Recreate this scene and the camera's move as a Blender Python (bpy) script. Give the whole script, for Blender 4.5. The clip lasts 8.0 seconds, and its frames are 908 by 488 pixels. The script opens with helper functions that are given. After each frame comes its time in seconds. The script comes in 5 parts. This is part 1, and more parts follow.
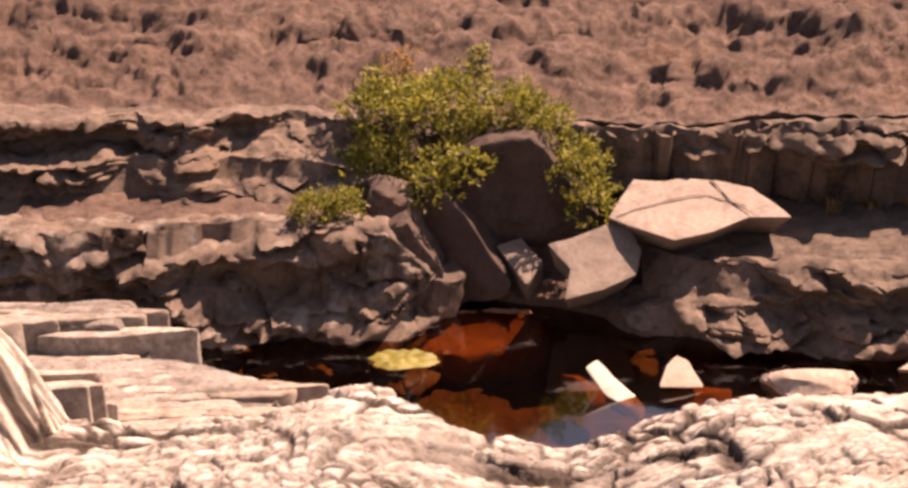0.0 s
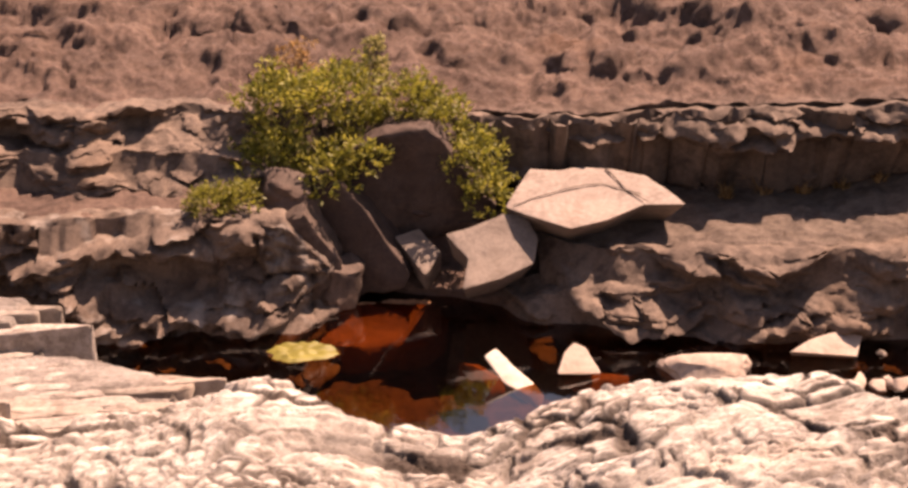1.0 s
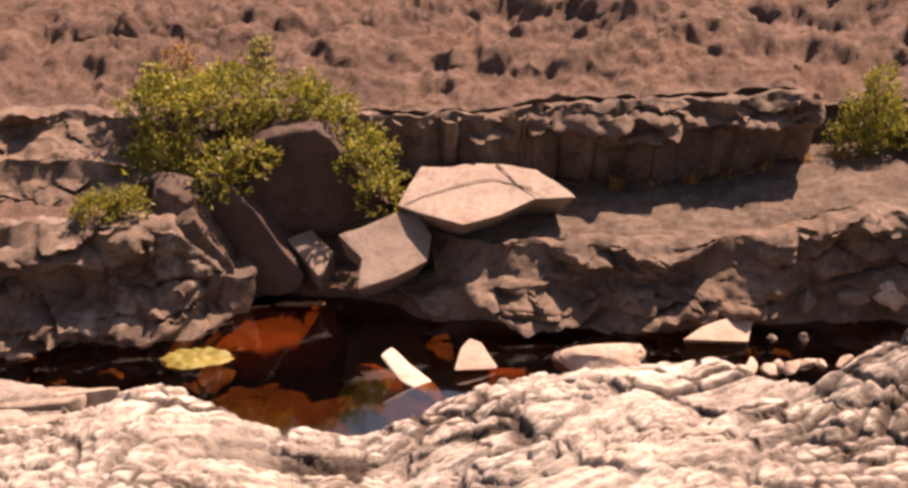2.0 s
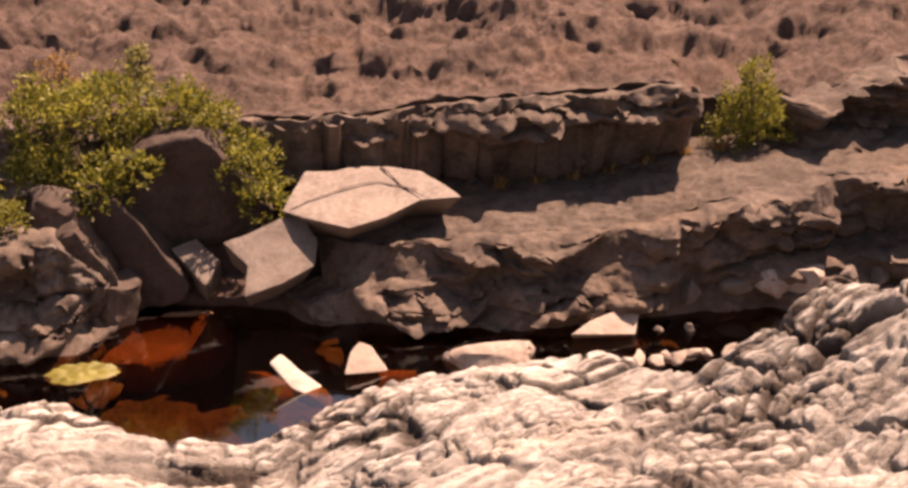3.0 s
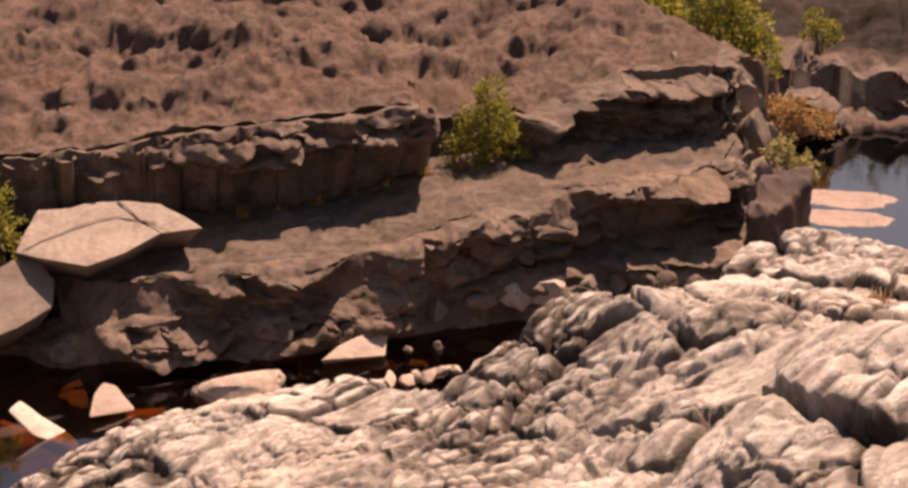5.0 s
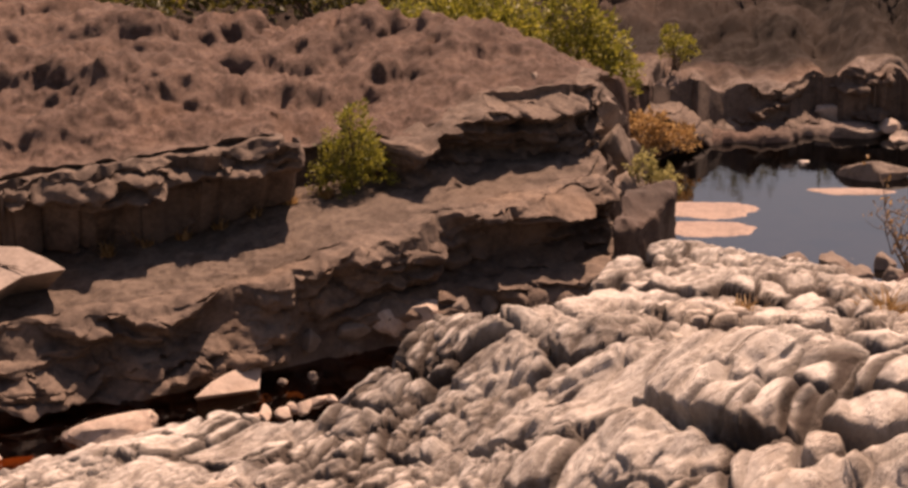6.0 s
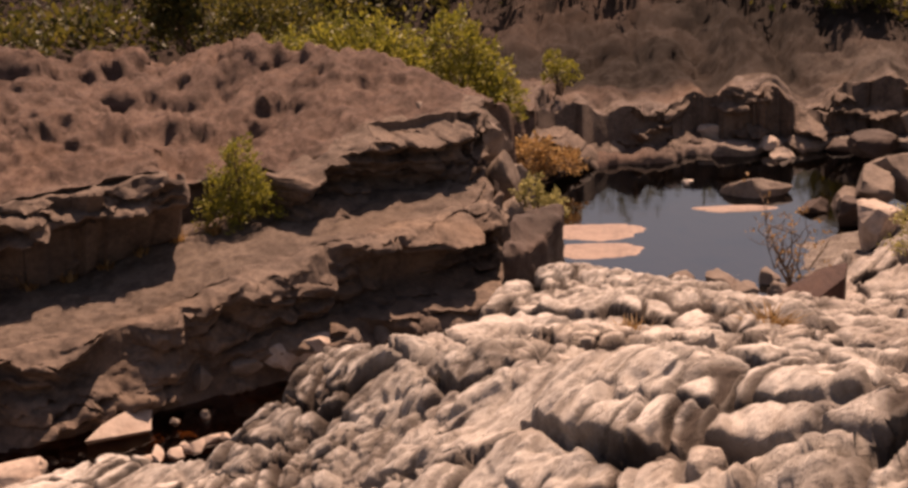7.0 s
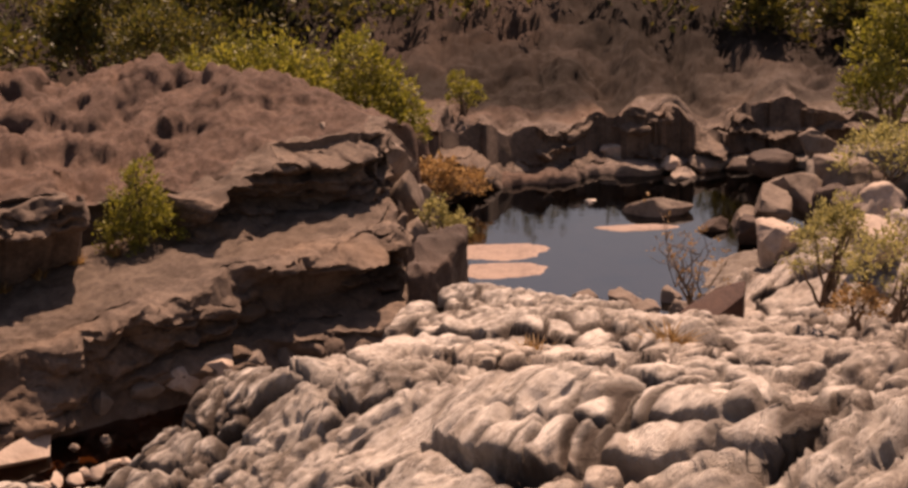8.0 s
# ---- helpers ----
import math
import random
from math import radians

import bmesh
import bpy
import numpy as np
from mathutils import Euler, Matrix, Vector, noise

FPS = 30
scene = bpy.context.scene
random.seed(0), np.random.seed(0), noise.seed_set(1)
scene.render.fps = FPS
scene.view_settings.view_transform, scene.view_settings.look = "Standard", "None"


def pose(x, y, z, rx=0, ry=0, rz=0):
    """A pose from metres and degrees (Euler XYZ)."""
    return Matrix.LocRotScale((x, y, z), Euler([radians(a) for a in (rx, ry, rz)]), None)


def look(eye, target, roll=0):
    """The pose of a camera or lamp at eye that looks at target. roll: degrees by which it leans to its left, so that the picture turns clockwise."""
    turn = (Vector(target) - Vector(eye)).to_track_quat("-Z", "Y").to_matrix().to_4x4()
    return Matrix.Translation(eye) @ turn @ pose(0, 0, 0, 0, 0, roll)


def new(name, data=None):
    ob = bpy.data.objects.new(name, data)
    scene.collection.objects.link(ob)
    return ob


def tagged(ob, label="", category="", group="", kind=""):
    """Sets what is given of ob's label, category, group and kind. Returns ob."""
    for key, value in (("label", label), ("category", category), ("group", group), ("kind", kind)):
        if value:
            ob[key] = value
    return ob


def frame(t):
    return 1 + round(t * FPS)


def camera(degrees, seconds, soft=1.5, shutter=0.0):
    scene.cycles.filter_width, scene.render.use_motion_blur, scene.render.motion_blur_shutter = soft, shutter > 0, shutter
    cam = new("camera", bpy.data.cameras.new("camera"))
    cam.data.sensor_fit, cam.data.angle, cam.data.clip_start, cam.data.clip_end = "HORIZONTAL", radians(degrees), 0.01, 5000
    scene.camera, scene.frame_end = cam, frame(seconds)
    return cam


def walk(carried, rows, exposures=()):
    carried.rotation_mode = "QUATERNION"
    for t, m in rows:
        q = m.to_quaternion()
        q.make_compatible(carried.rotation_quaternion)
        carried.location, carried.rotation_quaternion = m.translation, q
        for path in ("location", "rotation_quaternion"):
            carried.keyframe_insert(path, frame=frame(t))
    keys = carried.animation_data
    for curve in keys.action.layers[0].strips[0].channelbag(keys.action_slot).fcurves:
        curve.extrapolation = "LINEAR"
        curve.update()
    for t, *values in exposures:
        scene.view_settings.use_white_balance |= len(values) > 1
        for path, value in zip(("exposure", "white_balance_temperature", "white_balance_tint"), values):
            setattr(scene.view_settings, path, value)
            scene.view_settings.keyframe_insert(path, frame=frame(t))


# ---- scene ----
cam = camera(34.42, 8.0, soft=2.9)
PATH = [
    (0.0, pose(0.000, 0.000, 4.900, 70.00, 0.30, 0.00)),
    (0.5, pose(0.032, -0.015, 4.890, 69.86, 0.11, -1.84)),
    (1.0, pose(0.047, -0.017, 4.877, 69.76, -0.20, -3.83)),
    (2.5, pose(0.128, -0.004, 4.851, 69.80, 0.54, -10.47)),
    (3.0, pose(0.158, -0.013, 4.847, 69.83, 0.67, -12.77)),
    (3.5, pose(0.168, -0.033, 4.853, 69.81, 0.54, -15.18)),
    (4.0, pose(0.198, -0.006, 4.837, 69.96, 0.25, -17.72)),
    (4.5, pose(0.222, -0.019, 4.837, 70.29, 0.20, -20.17)),
    (6.0, pose(0.287, -0.011, 4.814, 71.69, 1.47, -28.39)),
    (6.5, pose(0.317, -0.009, 4.806, 72.14, 2.09, -30.79)),
    (7.0, pose(0.330, -0.041, 4.812, 72.69, 2.30, -32.95)),
    (7.5, pose(0.353, -0.058, 4.820, 73.07, 1.98, -34.73)),
    (8.0, pose(0.359, -0.065, 4.822, 73.33, 1.58, -36.49)),
]
walk(cam, PATH, exposures=[(0.0, 1.53, 8450, 37), (4.0, 1.22, 8450, 34), (8.0, 0.74, 8900, 35)])

# ---- world, sun ----
SUN_AZ, SUN_EL = radians(52), radians(57)      # azimuth clockwise from +y
world = bpy.data.worlds.new("world")
scene.world = world
world.use_nodes = True
wn = world.node_tree
sky = wn.nodes.new("ShaderNodeTexSky")
sky.sky_type, sky.sun_disc = "NISHITA", False
sky.sun_elevation, sky.sun_rotation = SUN_EL, SUN_AZ
sky.dust_density, sky.air_density, sky.ozone_density = 1.2, 1.3, 1.0
wn.links.new(sky.outputs[0], wn.nodes["Background"].inputs[0])
wn.nodes["Background"].inputs[1].default_value = 0.058
sun = new("sun", bpy.data.lights.new("sun", "SUN"))
sun.data.energy, sun.data.angle, sun.data.color = 5.0, radians(0.6), (1.0, 0.9, 0.78)
to_sun = Vector((math.sin(SUN_AZ) * math.cos(SUN_EL), math.cos(SUN_AZ) * math.cos(SUN_EL), math.sin(SUN_EL)))
sun.matrix_world = look(to_sun * 60, (0, 0, 0))


# ---- numeric noise ----
def hash3(i, j, k, s=0):
    n = (i * 374761393 + j * 668265263 + k * 1440662683 + s * 1274126177).astype(np.uint32)
    n = (n ^ (n >> np.uint32(13))) * np.uint32(1274126177)
    n = (n ^ (n >> np.uint32(16))) * np.uint32(2246822519)
    return ((n ^ (n >> np.uint32(15))) & np.uint32(0xFFFFFF)).astype(np.float32) / np.float32(0xFFFFFF)


def vnoise(x, y, z=None, s=0):
    """Smooth value noise, -1 to 1."""
    x, y = np.broadcast_arrays(np.asarray(x, float), np.asarray(y, float))
    z = np.zeros_like(x) if z is None else z
    i, j, k = (np.floor(a).astype(np.int64) for a in (x, y, z))
    u, v, w = x - i, y - j, z - k
    u, v, w = (a * a * (3 - 2 * a) for a in (u, v, w))
    out, deep = 0, (0, 1) if np.any(w) else (0,)
    for a in (0, 1):
        for b in (0, 1):
            for c in deep:
                out = out + hash3(i + a, j + b, k + c, s) * (u if a else 1 - u) * (v if b else 1 - v) * (w if c else 1 - w)
    return out * 2 - 1


def fbm(x, y, z=None, octaves=4, s=0, gain=0.5):
    out, amp = 0, 1.0
    for o in range(octaves):
        f = 2.03 ** o
        out = out + amp * vnoise(x * f, y * f, None if z is None else z * f, s + o * 17)
        amp *= gain
    return out


def cells(x, y, z=None, s=0):
    """Cellular pattern: distance to the border between stones, the stone's own number, and offsets from its seed."""
    flat = z is None
    z = np.zeros_like(x) if flat else z
    i, j, k = (np.floor(a).astype(np.int64) for a in (x, y, z))
    f1, f2 = np.full(x.shape, 9.0), np.full(x.shape, 9.0)
    ident, ox, oy = np.zeros(x.shape), np.zeros(x.shape), np.zeros(x.shape)
    for a in (-1, 0, 1):
        for b in (-1, 0, 1):
            for c in ((0,) if flat else (-1, 0, 1)):
                p, q, r = i + a, j + b, k + c
                dx = p + 0.15 + 0.7 * hash3(p, q, r, s) - x
                dy = q + 0.15 + 0.7 * hash3(p, q, r, s + 1) - y
                dz = 0 if flat else r + 0.15 + 0.7 * hash3(p, q, r, s + 2) - z
                d = np.sqrt(dx * dx + dy * dy + dz * dz)
                first = d < f1
                f2 = np.where(first, f1, np.minimum(f2, d))
                ident = np.where(first, hash3(p, q, r, s + 3), ident)
                ox, oy = np.where(first, -dx, ox), np.where(first, -dy, oy)
                f1 = np.where(first, d, f1)
    return f2 - f1, ident, ox, oy


def ramp(a, lo, hi):
    t = np.clip((a - lo) / (hi - lo), 0, 1)
    return t * t * (3 - 2 * t)


def line(x, *knots):
    xs, ys = zip(*knots)
    return np.interp(x, xs, ys)


# ---- materials ----
def nodes_of(name):
    m = bpy.data.materials.new(name)
    m.use_nodes = True
    n = m.node_tree
    return m, n, n.nodes["Principled BSDF"]


def add(n, kind, **kw):
    node = n.nodes.new("ShaderNode" + kind)
    for key, value in kw.items():
        node.inputs[key].default_value = value
    return node


def ramp_node(n, source, *stops):
    r = n.nodes.new("ShaderNodeValToRGB")
    e = r.color_ramp.elements
    while len(e) < len(stops):
        e.new(0.5)
    for el, (pos, col) in zip(e, stops):
        el.position, el.color = pos, (*col, 1) if len(col) == 3 else col
    n.links.new(source, r.inputs[0])
    return r


def mixc(n, fac, a, b, blend="MIX"):
    m = n.nodes.new("ShaderNodeMix")
    m.data_type, m.blend_type = "RGBA", blend
    for sock, v in ((m.inputs[0], fac), (m.inputs[6], a), (m.inputs[7], b)):
        if isinstance(v, (int, float)):
            sock.default_value = v
        elif isinstance(v, tuple):
            sock.default_value = (*v, 1)
        else:
            n.links.new(v, sock)
    return m.outputs[2]


def noise_fac(n, coord, scale, detail=5, rough=0.6, stretch=None):
    if stretch:
        mp = n.nodes.new("ShaderNodeMapping")
        mp.inputs["Scale"].default_value = stretch
        n.links.new(coord, mp.inputs[0])
        coord = mp.outputs[0]
    t = add(n, "TexNoise", Scale=scale, Detail=detail, Roughness=rough)
    n.links.new(coord, t.inputs["Vector"])
    return t.outputs[0]


def bump(n, bsdf, height, strength=0.5, distance=0.02):
    b = add(n, "Bump", Strength=strength, Distance=distance)
    n.links.new(height, b.inputs["Height"])
    n.links.new(b.outputs[0], bsdf.inputs["Normal"])


def rock_colour(n, coord, light, dark, stain, warm):
    """Rock with two scales of mottling, dark crust and warm iron patches."""
    c = ramp_node(n, noise_fac(n, coord, 1.3, 6), (0.3, dark), (0.62, light)).outputs[0]
    fine = ramp_node(n, noise_fac(n, coord, 18, 6, 0.7), (0.3, (0.55, 0.55, 0.55)), (0.7, (1.15, 1.15, 1.15))).outputs[0]
    c = mixc(n, 0.75, c, fine, "MULTIPLY")
    spot = ramp_node(n, noise_fac(n, coord, 5.0, 8, 0.75), (0.47, (0, 0, 0)), (0.62, (1, 1, 1))).outputs[0]
    c = mixc(n, spot, c, mixc(n, 0.75, c, stain))
    iron = ramp_node(n, noise_fac(n, coord, 0.7, 4), (0.55, (0, 0, 0)), (0.75, (0.7, 0.7, 0.7))).outputs[0]
    return mixc(n, iron, c, mixc(n, 0.55, c, warm))


def ground_material():
    m, n, b = nodes_of("weathered_river_rock")
    co = n.nodes.new("ShaderNodeTexCoord").outputs["Object"]
    att = n.nodes.new("ShaderNodeAttribute")
    att.attribute_name = "bleached"
    crack = n.nodes.new("ShaderNodeAttribute")
    crack.attribute_name = "painted_dark"
    kind = n.nodes.new("ShaderNodeAttribute")
    kind.attribute_name = "grey"
    pale = rock_colour(n, co, (0.56, 0.51, 0.455), (0.42, 0.37, 0.32), (0.2, 0.165, 0.14), (0.5, 0.33, 0.22))
    dark = rock_colour(n, co, (0.21, 0.135, 0.105), (0.125, 0.08, 0.063), (0.06, 0.038, 0.03), (0.24, 0.13, 0.08))
    grey = rock_colour(n, co, (0.215, 0.158, 0.125), (0.14, 0.102, 0.08), (0.075, 0.053, 0.042), (0.23, 0.15, 0.1))
    c = mixc(n, kind.outputs["Fac"], dark, grey)
    c = mixc(n, att.outputs["Fac"], c, pale)
    # one near-black tone: earth under outcrop, deep bed, painted shade on far hill
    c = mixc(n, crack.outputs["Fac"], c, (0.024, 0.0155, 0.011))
    n.links.new(c, b.inputs["Base Color"])
    b.inputs["Roughness"].default_value = 0.9
    b.inputs["Specular IOR Level"].default_value = 0.15
    h = n.nodes.new("ShaderNodeMath")
    n.links.new(noise_fac(n, co, 9, 9, 0.7), h.inputs[0])
    n.links.new(noise_fac(n, co, 40, 4, 0.7, (1, 1.5, 3)), h.inputs[1])
    bump(n, b, h.outputs[0], 0.9, 0.05)
    return m


def rock_material(name, light, dark, stain, warm, rough=0.8):
    m, n, b = nodes_of(name)
    co = n.nodes.new("ShaderNodeTexCoord").outputs["Object"]
    n.links.new(rock_colour(n, co, light, dark, stain, warm), b.inputs["Base Color"])
    b.inputs["Roughness"].default_value = rough
    b.inputs["Specular IOR Level"].default_value = 0.2
    bump(n, b, noise_fac(n, co, 14, 9, 0.7), 0.5, 0.02)
    return m


def leaf_material(name, a, b2, c2):
    m, n, b = nodes_of(name)
    g = n.nodes.new("ShaderNodeNewGeometry")
    r = ramp_node(n, g.outputs["Random Per Island"], (0.0, a), (0.5, b2), (1.0, c2))
    co = n.nodes.new("ShaderNodeTexCoord").outputs["Object"]
    patch = ramp_node(n, noise_fac(n, co, 2.2, 3), (0.35, (0.6, 0.6, 0.6)), (0.65, (1.2, 1.2, 1.2))).outputs[0]
    n.links.new(mixc(n, 0.8, r.outputs[0], patch, "MULTIPLY"), b.inputs["Base Color"])
    b.inputs["Roughness"].default_value = 0.6
    tr = n.nodes.new("ShaderNodeBsdfTranslucent")
    n.links.new(r.outputs[0], tr.inputs[0])
    mx = n.nodes.new("ShaderNodeMixShader")
    mx.inputs[0].default_value = 0.45
    n.links.new(b.outputs[0], mx.inputs[1])
    n.links.new(tr.outputs[0], mx.inputs[2])
    n.links.new(mx.outputs[0], n.nodes["Material Output"].inputs[0])
    return m


def water_material(name, tint_colour, ior):
    m, n, b = nodes_of(name)
    n.nodes.remove(b)
    tint = n.nodes.new("ShaderNodeBsdfTransparent")
    tint.inputs[0].default_value = (*tint_colour, 1)
    gloss = n.nodes.new("ShaderNodeBsdfGlossy")
    gloss.inputs["Roughness"].default_value = 0.045
    co = n.nodes.new("ShaderNodeTexCoord").outputs["Object"]
    bp = add(n, "Bump", Strength=0.06, Distance=0.02)
    n.links.new(noise_fac(n, co, 6, 3), bp.inputs["Height"])
    n.links.new(bp.outputs[0], gloss.inputs["Normal"])
    fr = add(n, "Fresnel", IOR=ior)
    mx = n.nodes.new("ShaderNodeMixShader")
    n.links.new(fr.outputs[0], mx.inputs[0])
    n.links.new(tint.outputs[0], mx.inputs[1])
    n.links.new(gloss.outputs[0], mx.inputs[2])
    n.links.new(mx.outputs[0], n.nodes["Material Output"].inputs[0])
    return m


M_GROUND = ground_material()
M_SLAB = rock_material("pale_slab_rock", (0.28, 0.222, 0.185), (0.215, 0.167, 0.138), (0.14, 0.105, 0.086), (0.25, 0.162, 0.116))
M_PLATE = rock_material("grey_plate_rock", (0.215, 0.168, 0.138), (0.16, 0.122, 0.1), (0.1, 0.074, 0.058), (0.2, 0.138, 0.096))
# base colour lowered to deepen the shade on faces turned from the sun
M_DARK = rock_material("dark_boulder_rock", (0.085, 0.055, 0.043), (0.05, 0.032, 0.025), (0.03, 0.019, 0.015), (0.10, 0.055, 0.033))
M_PALE = rock_material("bleached_stone", (0.62, 0.53, 0.45), (0.48, 0.4, 0.33), (0.3, 0.22, 0.18), (0.55, 0.34, 0.22))
M_TAN = rock_material("tan_water_worn_stone", (0.44, 0.34, 0.275), (0.33, 0.25, 0.2), (0.2, 0.145, 0.115), (0.42, 0.25, 0.16))
M_RUST = rock_material("rust_stained_stone", (0.34, 0.16, 0.075), (0.22, 0.1, 0.05), (0.11, 0.05, 0.028), (0.32, 0.13, 0.055))
M_WATER = water_material("tannin_water", (0.27, 0.10, 0.028), 2.0)
M_POOL = water_material("pool_water", (0.05, 0.045, 0.035), 2.7)
M_LEAF = leaf_material("green_leaves", (0.11, 0.115, 0.016), (0.2, 0.185, 0.028), (0.33, 0.285, 0.05))
M_LEAFDARK = leaf_material("dark_green_leaves", (0.04, 0.045, 0.01), (0.09, 0.08, 0.016), (0.15, 0.12, 0.025))
M_DRY = leaf_material("dry_straw", (0.2, 0.11, 0.04), (0.32, 0.18, 0.07), (0.42, 0.27, 0.12))
M_OLIVE = leaf_material("pale_olive_leaves", (0.2, 0.18, 0.06), (0.32, 0.28, 0.1), (0.42, 0.36, 0.15))
M_WOOD = rock_material("grey_brown_twig", (0.2, 0.14, 0.1), (0.13, 0.09, 0.06), (0.08, 0.05, 0.04), (0.2, 0.12, 0.08))


def link_mesh(name, verts, faces, material, parent=None, smooth=False):
    me = bpy.data.meshes.new(name)
    me.from_pydata(verts, [], faces)
    me.materials.append(material)
    if smooth:
        me.polygons.foreach_set("use_smooth", np.ones(len(me.polygons), bool))
    me.update()
    ob = new(name, me)
    ob.parent = parent
    return ob


# ---- ground: one sheet from under the viewer to the hills ----
VIEW = radians(36.5)                     # the pool lies this way


def pool_axes(x, y):
    return x * math.sin(VIEW) + y * math.cos(VIEW), x * math.cos(VIEW) - y * math.sin(VIEW)


def crest(x):
    """Where the near outcrop ends towards the channel: y and height."""
    y = line(x, (-8, 8.2), (-3.2, 8.2), (-1.8, 8.2), (-1.3, 8.35), (-0.56, 8.85), (-0.1, 8.35), (0.2, 7.9), (0.65, 7.7), (1.2, 7.85),
             (1.5, 8.0), (2.2, 8.1), (2.65, 8.05), (2.8, 7.1), (2.95, 6.55), (3.4, 6.5), (3.75, 6.75), (4.8, 7.2), (5.6, 8.0), (6.2, 8.65), (6.9, 8.75),
             (7.7, 8.2), (8.6, 8.0), (10, 8.9), (12, 9.8), (14, 10), (20, 9))
    z = line(x, (-8, 0.8), (-3.2, 0.75), (-1.4, 0.7), (-0.56, 0.65), (0.65, 0.8), (1.5, 0.9), (2.65, 1.0), (2.8, 1.3), (2.95, 1.55), (3.4, 1.75),
             (3.75, 1.85), (4.6, 1.6), (5.7, 1.3), (6.5, 1.15), (7.0, 1.1), (7.7, 1.0), (8.6, 0.6), (10, 0.1), (12, 0.3), (20, 1.0))
    return y, z


def bank_lines(x):
    """Front lines (y) and heights (z) of the terraces beyond the channel."""
    jag = 0.10 * vnoise(x * 1.7, 0 * x, s=5) + 0.05 * vnoise(x * 5.1, 0 * x, s=6)
    y1 = line(x, (-9, 11.6), (-2.8, 11.5), (-1, 11.6), (-0.1, 11.9), (0.6, 11.75), (1.5, 11.25), (3.4, 10.9), (4.3, 10.8), (6, 10.7), (8.4, 10.4)) + 0.6 * jag
    h1 = line(x, (-9, 0.9), (-0.6, 0.85), (0.0, 0.25), (0.6, 0.08), (1.4, 0.12), (2, 0.3), (3.5, 0.35), (5, 0.32), (8.4, 0.3))
    y2 = line(x, (-9, 12.6), (-1, 12.4), (0.0, 12.3), (1.2, 12.1), (2.0, 11.65), (3.0, 11.35), (4.3, 11.15), (5.0, 11.2), (6.2, 11.35), (7.2, 11.2), (7.9, 11.4), (8.4, 12.0), (9, 13)) + jag
    h2 = line(x, (-9, 1.2), (-1, 1.15), (0.4, 0.7), (1.2, 0.5), (2.2, 0.55), (4.2, 0.66), (5.2, 0.85), (7, 0.95), (9, 1.0))
    y3 = line(x, (-9, 13.1), (-2, 13.0), (0, 12.9), (1.2, 13.1), (1.7, 13.05), (2.9, 13.15), (3.6, 12.9), (5.2, 12.65), (5.4, 13.0), (6.1, 13.0), (6.3, 12.6), (7.2, 12.7), (8.2, 12.4), (8.7, 12.7), (9.5, 13.5)) + 1.2 * jag
    h3 = line(x, (-9, 1.6), (0, 1.4), (1.5, 1.28), (2.9, 1.33), (3.8, 1.45), (5.2, 1.5), (5.5, 1.25), (6.5, 1.3), (7.4, 1.55), (8.6, 1.65), (9.5, 1.4))
    return y1, h1, y2, h2, y3, h3


